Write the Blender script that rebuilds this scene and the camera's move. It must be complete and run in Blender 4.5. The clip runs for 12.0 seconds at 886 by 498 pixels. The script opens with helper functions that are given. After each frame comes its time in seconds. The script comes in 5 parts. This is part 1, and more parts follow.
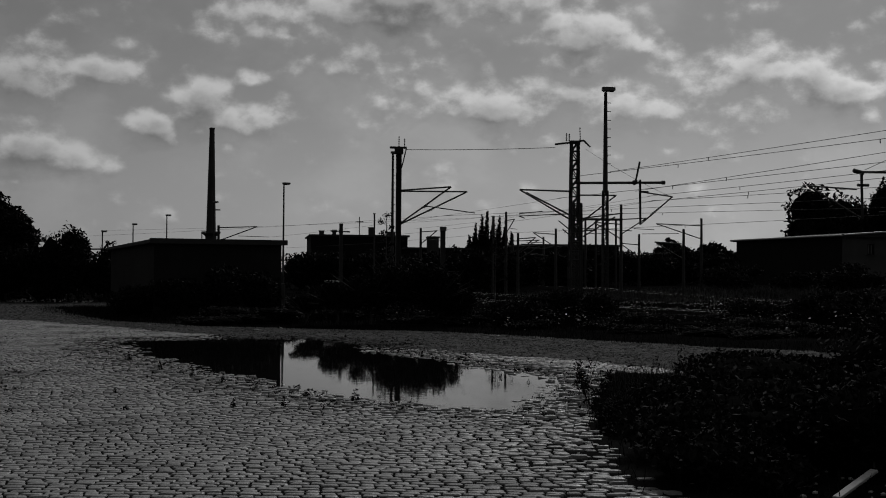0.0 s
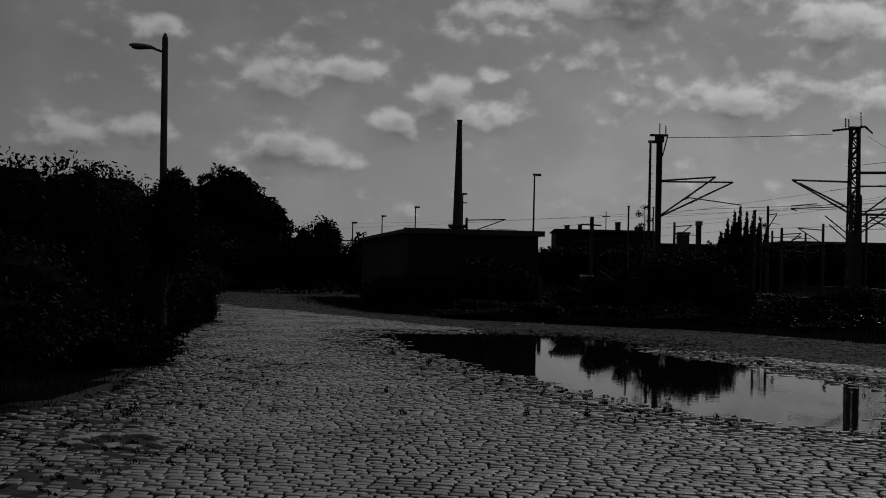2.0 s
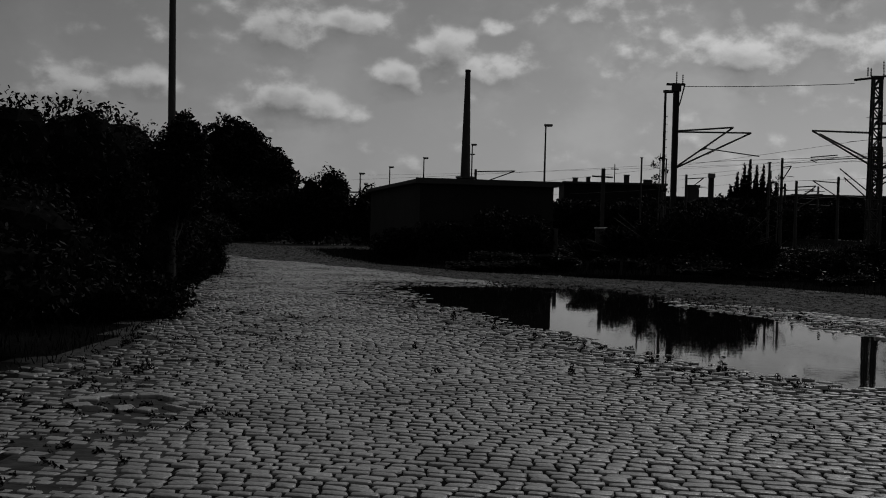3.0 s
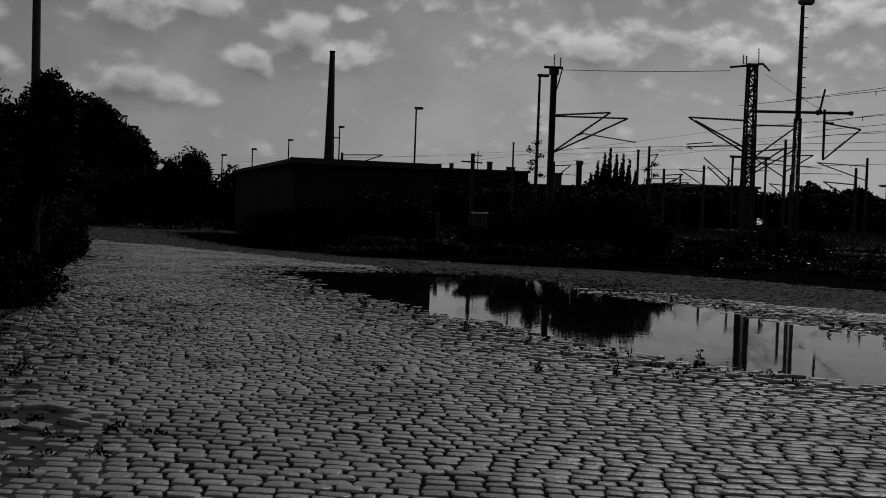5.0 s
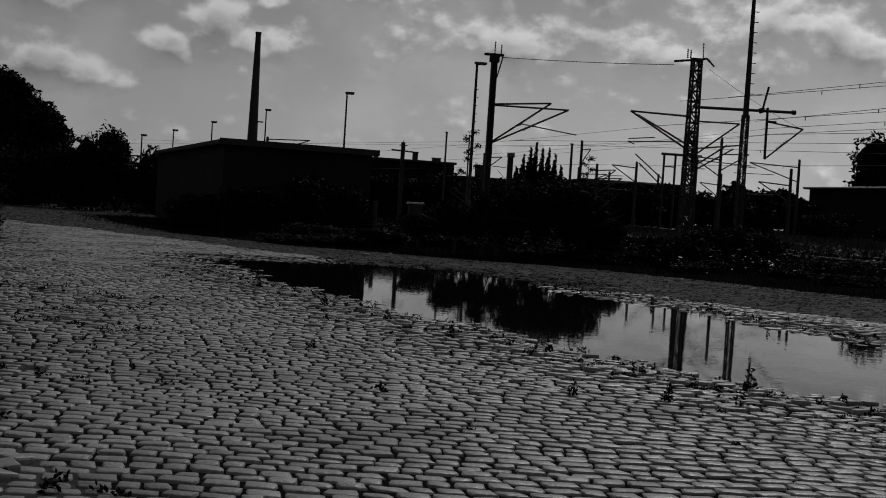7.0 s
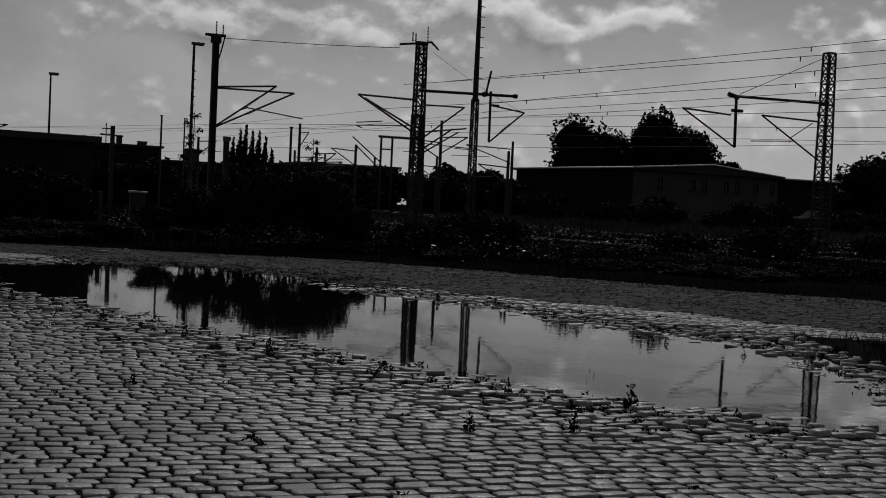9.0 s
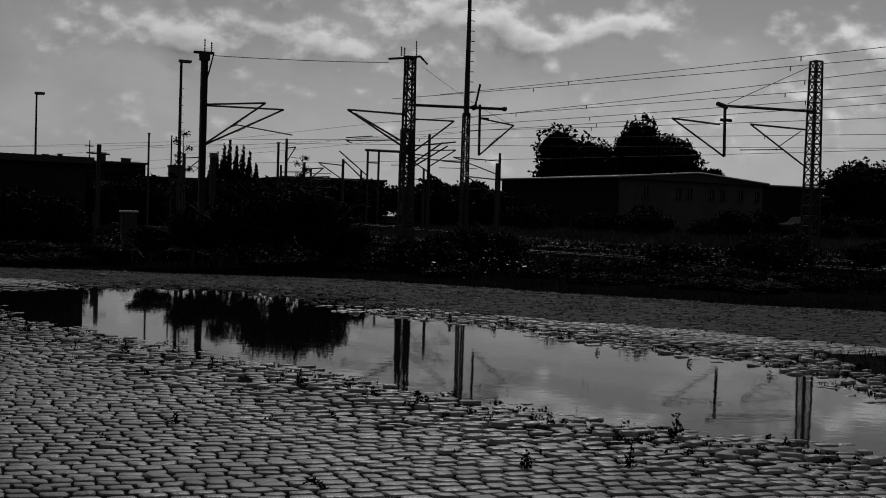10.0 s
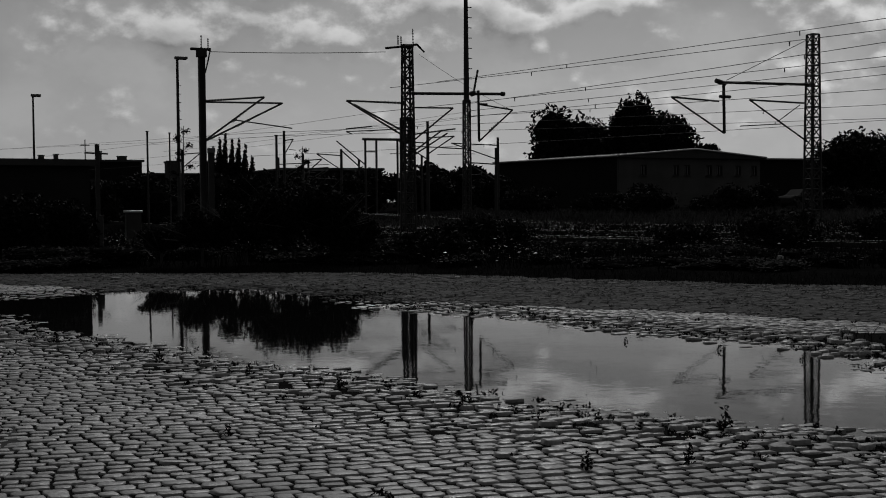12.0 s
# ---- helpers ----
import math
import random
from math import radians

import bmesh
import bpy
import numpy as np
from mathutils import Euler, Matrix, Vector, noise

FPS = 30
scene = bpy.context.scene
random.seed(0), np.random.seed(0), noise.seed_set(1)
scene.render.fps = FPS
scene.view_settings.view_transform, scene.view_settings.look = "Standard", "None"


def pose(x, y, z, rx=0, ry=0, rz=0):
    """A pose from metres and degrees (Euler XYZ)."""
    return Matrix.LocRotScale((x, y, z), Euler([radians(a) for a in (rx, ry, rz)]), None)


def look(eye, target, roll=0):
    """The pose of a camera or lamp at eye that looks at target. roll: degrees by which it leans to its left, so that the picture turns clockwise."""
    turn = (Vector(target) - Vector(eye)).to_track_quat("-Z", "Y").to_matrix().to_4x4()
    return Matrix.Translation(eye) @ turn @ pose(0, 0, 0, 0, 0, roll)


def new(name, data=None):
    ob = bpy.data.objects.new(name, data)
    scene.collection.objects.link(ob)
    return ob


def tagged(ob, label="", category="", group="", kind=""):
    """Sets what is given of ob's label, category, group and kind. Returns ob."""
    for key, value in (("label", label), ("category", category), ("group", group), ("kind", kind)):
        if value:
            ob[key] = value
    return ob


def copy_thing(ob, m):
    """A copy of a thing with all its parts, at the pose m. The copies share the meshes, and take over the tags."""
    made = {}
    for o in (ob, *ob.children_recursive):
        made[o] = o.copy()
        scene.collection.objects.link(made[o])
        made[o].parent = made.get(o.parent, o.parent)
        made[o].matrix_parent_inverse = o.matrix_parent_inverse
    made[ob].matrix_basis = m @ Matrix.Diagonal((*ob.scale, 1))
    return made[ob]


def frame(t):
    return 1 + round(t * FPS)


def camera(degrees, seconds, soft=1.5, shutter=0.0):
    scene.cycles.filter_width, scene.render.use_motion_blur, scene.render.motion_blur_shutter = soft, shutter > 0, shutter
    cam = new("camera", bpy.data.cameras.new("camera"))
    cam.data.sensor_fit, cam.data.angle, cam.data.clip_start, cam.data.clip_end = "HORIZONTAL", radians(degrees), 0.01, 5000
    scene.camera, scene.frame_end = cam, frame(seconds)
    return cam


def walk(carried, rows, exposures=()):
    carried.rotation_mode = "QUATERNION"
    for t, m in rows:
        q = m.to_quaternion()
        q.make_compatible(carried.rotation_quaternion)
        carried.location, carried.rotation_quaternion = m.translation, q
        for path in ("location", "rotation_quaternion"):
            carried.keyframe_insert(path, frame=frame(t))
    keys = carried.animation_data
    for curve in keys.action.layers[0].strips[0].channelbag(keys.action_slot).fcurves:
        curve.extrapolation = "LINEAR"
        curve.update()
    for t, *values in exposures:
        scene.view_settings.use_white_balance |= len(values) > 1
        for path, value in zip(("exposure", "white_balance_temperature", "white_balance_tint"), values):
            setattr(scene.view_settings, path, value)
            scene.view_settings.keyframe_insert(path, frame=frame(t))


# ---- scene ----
cam = camera(40.0, 12.0, soft=1.0)
PATH = [
    (0, (2.255, -4.068, 1.764), (2.555, -2.091, 1.806), 0.4),
    (0.5, (2.061, -3.293, 1.727), (2.171, -1.296, 1.704), 0.5),
    (1, (1.934, -2.703, 1.708), (1.912, -0.704, 1.694), 1.0),
    (1.5, (1.797, -2.003, 1.651), (1.724, -0.005, 1.671), 1.2),
    (2, (1.573, -1.362, 1.619), (1.486, 0.636, 1.65), 1.3),
    (2.5, (1.365, -0.782, 1.577), (1.272, 1.216, 1.578), 1.4),
    (3, (1.164, -0.257, 1.537), (1.074, 1.741, 1.491), 1.5),
    (3.5, (0.965, 0.196, 1.507), (0.928, 2.195, 1.456), 1.9),
    (5.5, (0.126, 2.292, 1.31), (0.299, 4.283, 1.242), 2.1),
    (6, (0.019, 2.839, 1.282), (0.185, 4.831, 1.206), 2.4),
    (6.5, (-0.141, 3.28, 1.278), (0.045, 5.27, 1.205), 3.0),
    (7, (-0.268, 3.82, 1.264), (0.023, 5.797, 1.198), 3.7),
    (7.5, (-0.406, 4.234, 1.233), (0.054, 6.179, 1.171), 3.6),
    (9.5, (-1.332, 5.447, 1.476), (-0.544, 7.284, 1.409), 2.3),
    (10, (-1.505, 5.494, 1.543), (-0.718, 7.331, 1.491), 1.7),
    (10.5, (-1.673, 5.566, 1.61), (-0.879, 7.401, 1.56), 1.1),
    (11, (-1.786, 5.612, 1.663), (-0.99, 7.446, 1.599), 0.2),
    (11.5, (-1.808, 5.617, 1.669), (-1.015, 7.452, 1.596), -0.4),
    (12, (-1.844, 5.605, 1.684), (-1.051, 7.439, 1.606), -0.5),
]
walk(cam, [(t, look(eye, target, roll)) for t, eye, target, roll in PATH], exposures=[(0, 0.35), (0.5, 0.14), (1, 0.12), (1.5, 0.17), (2, 0.1), (2.5, 0.17), (3, 0.37), (3.5, 0.52), (5.5, 0.22), (6.5, 0.46), (7.5, 0.36), (9.5, 0.36), (12, 0.4)])

# ---------------------------------------------------------------- world, sun
SUN_AZ, SUN_EL = 24.0, 44.0          # degrees: azimuth from +y towards +x, height
world = bpy.data.worlds.new("sky")
scene.world = world
world.use_nodes = True
wn, wl = world.node_tree.nodes, world.node_tree.links
wn.clear()


def wmath(op, a, b=None, c=None, clamp=False):
    n = wn.new("ShaderNodeMath")
    n.operation, n.use_clamp = op, clamp
    for i, v in enumerate((a, b, c)):
        if v is None:
            continue
        if isinstance(v, (int, float)):
            n.inputs[i].default_value = v
        else:
            wl.new(v, n.inputs[i])
    return n.outputs[0]


def wsmooth(v, lo, hi, to_lo=0.0, to_hi=1.0):
    n = wn.new("ShaderNodeMapRange")
    n.interpolation_type = "SMOOTHSTEP"
    wl.new(v, n.inputs[0])
    for i, k in enumerate((lo, hi, to_lo, to_hi)):
        n.inputs[i + 1].default_value = k
    return n.outputs[0]


SKY_GAIN = 0.10
sky = wn.new("ShaderNodeTexSky")
sky.sky_type, sky.sun_disc = "NISHITA", False
sky.sun_elevation, sky.sun_rotation = radians(SUN_EL), radians(SUN_AZ)
sky.air_density, sky.dust_density, sky.ozone_density = 1.0, 2.0, 1.0
grey = wn.new("ShaderNodeRGBToBW")
wl.new(sky.outputs[0], grey.inputs[0])
coord = wn.new("ShaderNodeTexCoord")
sep = wn.new("ShaderNodeSeparateXYZ")
wl.new(coord.outputs["Generated"], sep.inputs[0])
az = wmath("MULTIPLY", wmath("ARCTAN2", sep.outputs[0], sep.outputs[1]), 57.2958)
el = wmath("MULTIPLY", wmath("ARCSINE", sep.outputs[2]), 57.2958)
flat = wn.new("ShaderNodeCombineXYZ")
wl.new(az, flat.inputs[0])
wl.new(wmath("MULTIPLY", el, 1.35), flat.inputs[1])


def wnoise(scale, detail, rough, shift=(0, 0, 0)):
    m = wn.new("ShaderNodeMapping")
    m.inputs[1].default_value = shift
    wl.new(flat.outputs[0], m.inputs[0])
    n = wn.new("ShaderNodeTexNoise")
    n.inputs["Scale"].default_value, n.inputs["Detail"].default_value = scale, detail
    n.inputs["Roughness"].default_value = rough
    wl.new(m.outputs[0], n.inputs["Vector"])
    return n.outputs[0]


veil = wnoise(0.16, 5, 0.55, (3, 9, 2))
# cumulus banks: azimuth, height, half width, half height, weight
CLOUDS = [
    (6.8, 12.0, 7.4, 2.7, 1.25), (15.1, 10.8, 3.1, 1.8, 1.1), (0.2, 12.0, 2.5, 1.7, 0.8), (22.2, 8.9, 3.3, 1.9, 1.25), (27.0, 8.1, 2.5, 1.2, 0.95),
    (11.1, 7.7, 4.8, 1.2, 0.85), (17.2, 7.6, 2.1, 1.1, 0.75), (-10.1, 8.3, 2.3, 1.7, 0.85), (-7.3, 8.8, 1.6, 0.8, 0.8), (-2.7, 7.9, 1.5, 1.3, 1.0),
    (-1.3, 6.8, 2.4, 1.1, 0.9), (-5.0, 6.5, 1.6, 0.8, 0.75), (-10.0, 5.2, 2.9, 1.1, 0.75), (-0.5, 9.0, 0.7, 0.4, 0.7), (-18.7, 5.9, 2.9, 0.9, 0.75),
    (-15.6, 10.6, 1.0, 0.6, 0.7), (15.2, 8.0, 5.6, 1.3, 0.6), (29.7, 8.7, 2.4, 1.0, 1.0), (25.8, 8.9, 1.6, 1.3, 0.9), (46.4, 7.0, 8.0, 1.7, 0.7),
]


def wpuff(scale, shift):
    """Rounded billows: the closeness to scattered centres, wrung a little out of round."""
    m = wn.new("ShaderNodeMapping")
    m.inputs[1].default_value = shift
    wl.new(flat.outputs[0], m.inputs[0])
    w = wn.new("ShaderNodeTexNoise")
    w.inputs["Scale"].default_value, w.inputs["Detail"].default_value = scale * 1.3, 3
    wl.new(m.outputs[0], w.inputs["Vector"])
    k = wn.new("ShaderNodeVectorMath")
    k.operation = "MULTIPLY_ADD"
    wl.new(w.outputs["Color"], k.inputs[0])
    k.inputs[1].default_value = (1.1 / scale * 0.5, 1.1 / scale * 0.5, 0)
    wl.new(m.outputs[0], k.inputs[2])
    v = wn.new("ShaderNodeTexVoronoi")
    v.feature, v.voronoi_dimensions = "SMOOTH_F1", "2D"
    v.inputs["Scale"].default_value, v.inputs["Smoothness"].default_value = scale, 0.35
    wl.new(k.outputs[0], v.inputs["Vector"])
    return wmath("SUBTRACT", 0.5, v.outputs["Distance"])


def density(da, de):
    """Thickness of cloud at a little way off in azimuth and height."""
    field = None
    for a, e, w, h, k in CLOUDS:
        dx = wmath("MULTIPLY", wmath("SUBTRACT", az, a - da), 1 / w)
        dy = wmath("MULTIPLY", wmath("SUBTRACT", el, e - de), 1 / h)
        r = wmath("SQRT", wmath("ADD", wmath("MULTIPLY", dx, dx), wmath("MULTIPLY", dy, dy)))
        one = wmath("MULTIPLY", wmath("SUBTRACT", 1.0, r), k * 1.2)
        field = one if field is None else wmath("SMOOTH_MAX", field, one, 0.25)
    field = wmath("MAXIMUM", wmath("MULTIPLY", field, 0.8), -0.42)
    high = wmath("MULTIPLY", wsmooth(el, 13, 24), wmath("SUBTRACT", wmath("MULTIPLY", veil, 3.2), 1.7))
    field = wmath("MAXIMUM", field, wmath("SUBTRACT", high, wsmooth(el, 14, 24, 1.0, 0.0)))
    big = wmath("MULTIPLY", wmath("SUBTRACT", wnoise(0.26, 8, 0.62, (da, de * 1.35, 0)), 0.5), 2.3)
    puff = wmath("MULTIPLY", wpuff(0.34, (da + 5, de * 1.35 + 2, 0)), 0.75)
    small = wmath("MULTIPLY", wpuff(0.85, (da + 9, de * 1.35 + 4, 0)), 0.42)
    return wmath("ADD", wmath("ADD", field, big), wmath("ADD", puff, small))


body = density(0, 0)
above = density(0.15, 0.55)
cover = wsmooth(body, -0.3, 0.55)
thick = wsmooth(body, 0.35, 1.35)
crest = wsmooth(wmath("SUBTRACT", body, above), -0.3, 0.6)
# thin parts of a backlit cloud are bright, thick parts are grey; the haze is brightest towards the sun
glow = wmath("POWER", wmath("ADD", 0.5, wmath("MULTIPLY", wmath("COSINE", wmath("MULTIPLY", wmath("SUBTRACT", az, 40.0), 0.01745)), 0.5)), 3.0)
low = wsmooth(el, 12, 0)
blue = wmath("ADD", wmath("MULTIPLY", grey.outputs[0], SKY_GAIN * 0.08), 0.028)
blue = wmath("ADD", blue, wmath("MULTIPLY", glow, wmath("ADD", 0.085, wmath("MULTIPLY", low, 0.12))))
blue = wmath("ADD", blue, wmath("MULTIPLY", wsmooth(veil, 0.42, 0.7), wmath("MULTIPLY", glow, 0.05)))
lit = wmath("ADD", 0.07, wmath("MULTIPLY", glow, 0.27))
lit = wmath("MULTIPLY", lit, wmath("ADD", 0.66, wmath("MULTIPLY", crest, 0.84)))
lit = wmath("MULTIPLY", lit, wmath("SUBTRACT", 1.0, wmath("MULTIPLY", thick, 0.42)))
mix = wmath("ADD", wmath("MULTIPLY", blue, wmath("SUBTRACT", 1.0, cover)), wmath("MULTIPLY", lit, cover))
below = wsmooth(el, -3, -0.2, 0.15, 1.0)
bg = wn.new("ShaderNodeBackground")
wl.new(wmath("MULTIPLY", mix, below), bg.inputs[0])
bg.inputs[1].default_value = 1.0
out = wn.new("ShaderNodeOutputWorld")
wl.new(bg.outputs[0], out.inputs[0])

sun_data = bpy.data.lights.new("sun", "SUN")
sun_data.energy, sun_data.angle, sun_data.color = 0.55, radians(12.0), (1, 1, 1)
sun = new("sun", sun_data)
sa, se = radians(SUN_AZ), radians(SUN_EL)
sun.matrix_world = look((math.sin(sa) * math.cos(se) * 100, math.cos(sa) * math.cos(se) * 100, math.sin(se) * 100), (0, 0, 0))


# ---------------------------------------------------------------- materials
def mat(name, base, rough=0.8, vary=0.35, scale=6.0, bump=0.3, fine_scale=60.0, metal=0.0, per_piece=0.0, dist=0.02, spec=0.5, grime=0.0):
    m = bpy.data.materials.new(name)
    m.use_nodes = True
    n, l = m.node_tree.nodes, m.node_tree.links
    b = n["Principled BSDF"]
    b.inputs["Roughness"].default_value, b.inputs["Metallic"].default_value = rough, metal
    b.inputs["Specular IOR Level"].default_value = spec
    tc = n.new("ShaderNodeTexCoord")
    a = n.new("ShaderNodeTexNoise")
    a.inputs["Scale"].default_value, a.inputs["Detail"].default_value = scale, 6
    f = n.new("ShaderNodeTexNoise")
    f.inputs["Scale"].default_value, f.inputs["Detail"].default_value = fine_scale, 4
    at = tc.outputs["Object"]
    if grime:
        at = n.new("ShaderNodeNewGeometry").outputs["Position"]
    for t in (a, f):
        l.new(at, t.inputs["Vector"])
    s = n.new("ShaderNodeMath")
    s.operation = "ADD"
    l.new(a.outputs[0], s.inputs[0])
    l.new(f.outputs[0], s.inputs[1])
    mr = n.new("ShaderNodeMapRange")
    l.new(s.outputs[0], mr.inputs[0])
    mr.inputs[1].default_value, mr.inputs[2].default_value = 0.6, 1.4
    mr.inputs[3].default_value, mr.inputs[4].default_value = base * (1 - vary), base * (1 + vary)
    value = mr.outputs[0]
    if per_piece:
        g = n.new("ShaderNodeNewGeometry")
        oi = n.new("ShaderNodeObjectInfo")
        ad = n.new("ShaderNodeMath")
        ad.operation = "ADD"
        l.new(g.outputs["Random Per Island"], ad.inputs[0])
        l.new(oi.outputs["Random"], ad.inputs[1])
        fr = n.new("ShaderNodeMath")
        fr.operation = "FRACT"
        l.new(ad.outputs[0], fr.inputs[0])
        pr = n.new("ShaderNodeMapRange")
        l.new(fr.outputs[0], pr.inputs[0])
        pr.inputs[3].default_value, pr.inputs[4].default_value = 1 - per_piece, 1 + per_piece
        mu = n.new("ShaderNodeMath")
        mu.operation = "MULTIPLY"
        l.new(value, mu.inputs[0])
        l.new(pr.outputs[0], mu.inputs[1])
        value = mu.outputs[0]
    if grime:
        # trodden dirt lying over the stones in broad patches, dull where it lies
        d = n.new("ShaderNodeTexNoise")
        d.inputs["Scale"].default_value, d.inputs["Detail"].default_value, d.inputs["Roughness"].default_value = 0.75, 7, 0.65
        l.new(at, d.inputs["Vector"])
        dr = n.new("ShaderNodeMapRange")
        dr.interpolation_type = "SMOOTHSTEP"
        l.new(d.outputs[0], dr.inputs[0])
        dr.inputs[1].default_value, dr.inputs[2].default_value = 0.46, 0.64
        for lo, hi, end in ((1.0, 1 - grime, None), (rough, 0.62, "Roughness")):
            o = n.new("ShaderNodeMapRange")
            l.new(dr.outputs[0], o.inputs[0])
            o.inputs[3].default_value, o.inputs[4].default_value = lo, hi
            if end:
                l.new(o.outputs[0], b.inputs[end])
            else:
                mu = n.new("ShaderNodeMath")
                mu.operation = "MULTIPLY"
                l.new(value, mu.inputs[0])
                l.new(o.outputs[0], mu.inputs[1])
                value = mu.outputs[0]
    l.new(value, b.inputs["Base Color"])
    if bump:
        bp = n.new("ShaderNodeBump")
        bp.inputs["Strength"].default_value, bp.inputs["Distance"].default_value = bump, dist
        l.new(s.outputs[0], bp.inputs["Height"])
        l.new(bp.outputs[0], b.inputs["Normal"])
    return m


M_SETT = mat("granite sett", 0.255, 0.33, 0.42, 3.5, 0.8, 45, per_piece=0.22, dist=0.008, grime=0.38)
M_SILTED = mat("silted sett", 0.07, 0.75, 0.6, 1.3, 0.8, 30, per_piece=0.5, dist=0.01, spec=0.2, grime=0.5)
M_JOINT = mat("dirt in the joints", 0.014, 0.95, 0.5, 2.0, 0.8, 40, spec=0.0)
# base set below real soil: the backlit field's shade is in the colour
M_SOIL = mat("near-black soil with stubble", 0.008, 1.0, 0.6, 0.8, 1.0, 14, dist=0.05, spec=0.0)
M_SILT = mat("silted paving", 0.036, 0.85, 0.9, 0.7, 1.0, 7, dist=0.03, spec=0.12)
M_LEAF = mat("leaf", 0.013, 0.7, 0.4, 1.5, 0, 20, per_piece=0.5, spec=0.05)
# much paler than leaf: the sparkle is in the base colour, besides the gloss
M_GLINTLEAF = mat("pale glint leaf", 0.07, 0.4, 0.4, 1.5, 0, 20, per_piece=0.6, spec=0.5)
M_CLOD = mat("dried clod", 0.075, 0.9, 0.4, 3.0, 0.4, 40, per_piece=0.7, spec=0.1)
# solid crown filling, darker than leaf to stand for the shaded inside
M_CORE = mat("crown shade filling", 0.009, 0.95, 0.4, 3, 0.6, 20, spec=0.0)
M_BARK = mat("bark", 0.06, 0.9, 0.4, 6, 0.6, 40)
# darker than dry grass is, with the field's shade in the base
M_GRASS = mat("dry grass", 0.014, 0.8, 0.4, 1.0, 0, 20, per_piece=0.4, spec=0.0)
# dry grass again, its base raised to carry the sun on it
M_STRAW = mat("sunlit straw", 0.085, 0.8, 0.4, 0.5, 0, 20, per_piece=0.5, spec=0.0)
M_STEEL = mat("sooty painted steel", 0.04, 0.7, 0.3, 2, 0.1, 30, metal=0.0, spec=0.3)
M_CONC = mat("sooty concrete", 0.05, 0.85, 0.3, 1.5, 0.3, 30)
M_INSUL = mat("grey ceramic insulator", 0.3, 0.15, 0.2, 5, 0, 30)
M_WIRE = mat("copper wire", 0.05, 0.6, 0.1, 3, 0, 20)
M_WALL = mat("sooty grey render", 0.022, 0.9, 0.45, 0.7, 0.3, 25, spec=0.15)
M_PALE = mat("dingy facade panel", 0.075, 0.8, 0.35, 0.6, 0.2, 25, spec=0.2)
# dark far buildings; on the hall's long side it stands for shade
M_DARKWALL = mat("near-black wall", 0.012, 0.9, 0.3, 1.0, 0.3, 20, spec=0.15)
M_ROOF = mat("bitumen roofing", 0.04, 0.9, 0.3, 1.0, 0.3, 20)
M_TRIM = mat("zinc roof edge", 0.45, 0.35, 0.2, 2.0, 0.1, 20, metal=0.6)
M_BRICK = mat("sooty brick", 0.05, 0.9, 0.3, 1.5, 0.4, 12)
M_RAIL = mat("polished rail", 0.3, 0.35, 0.2, 3, 0.0, 20, metal=0.9)
M_RUST = mat("rusty rail side", 0.03, 0.9, 0.4, 3, 0.3, 30, spec=0.1)
M_SLEEPER = mat("dirty sleeper", 0.02, 0.9, 0.3, 2, 0.3, 25, spec=0.1)
# ballast base lowered to the soil's, shade included
M_BALLAST = mat("near-black ballast", 0.007, 0.95, 0.6, 1.0, 1.0, 9, dist=0.06, spec=0.0)
M_WOOD = mat("bleached board", 0.45, 0.7, 0.25, 3, 0.4, 30)
M_STONE = mat("loose rubble", 0.28, 0.8, 0.3, 6, 0.4, 40, per_piece=0.5)
M_PAINT = mat("car paint", 0.03, 0.8, 0.05, 1, 0, 30, spec=0.05)
M_TYRE = mat("tyre rubber", 0.03, 0.8, 0.2, 5, 0.1, 40)
M_LAMP = mat("lamp housing", 0.12, 0.5, 0.2, 4, 0, 30)

m = bpy.data.materials.new("window glass")
m.use_nodes = True
m.node_tree.nodes["Principled BSDF"].inputs["Base Color"].default_value = (0.02, 0.02, 0.02, 1)
m.node_tree.nodes["Principled BSDF"].inputs["Roughness"].default_value = 0.08
M_GLASS = m

m = bpy.data.materials.new("puddle water")
m.use_nodes = True
n, l = m.node_tree.nodes, m.node_tree.links
b = n["Principled BSDF"]
b.inputs["Base Color"].default_value = (0.006, 0.006, 0.006, 1)
b.inputs["Roughness"].default_value, b.inputs["IOR"].default_value = 0.03, 1.33
tc = n.new("ShaderNodeTexCoord")
wv = n.new("ShaderNodeTexNoise")
wv.inputs["Scale"].default_value, wv.inputs["Detail"].default_value = 5.0, 3
l.new(tc.outputs["Object"], wv.inputs["Vector"])
bp = n.new("ShaderNodeBump")
bp.inputs["Strength"].default_value, bp.inputs["Distance"].default_value = 0.07, 0.01
l.new(wv.outputs[0], bp.inputs["Height"])
l.new(bp.outputs[0], b.inputs["Normal"])
M_WATER = m


# ---------------------------------------------------------------- mesh helpers
def part(name, bm, material, parent=None, label="", smooth=False):
    me = bpy.data.meshes.new(name)
    bm.to_mesh(me)
    bm.free()
    me.materials.append(material)
    if smooth:
        for p in me.polygons:
            p.use_smooth = True
    ob = new(name, me)
    if parent:
        ob.parent = parent
    if label:
        tagged(ob, label)
    return ob


def raw(name, verts, faces, material, parent=None, smooth=False):
    me = bpy.data.meshes.new(name)
    me.from_pydata(verts, [], faces)
    me.materials.append(material)
    if smooth:
        me.polygons.foreach_set("use_smooth", [True] * len(me.polygons))
    ob = new(name, me)
    if parent:
        ob.parent = parent
    return ob


def thing(name, at, label, category, group="", kind="", rz=0.0):
    e = new(name)
    e.matrix_world = pose(*at, 0, 0, rz)
    return tagged(e, label, category, group, kind)


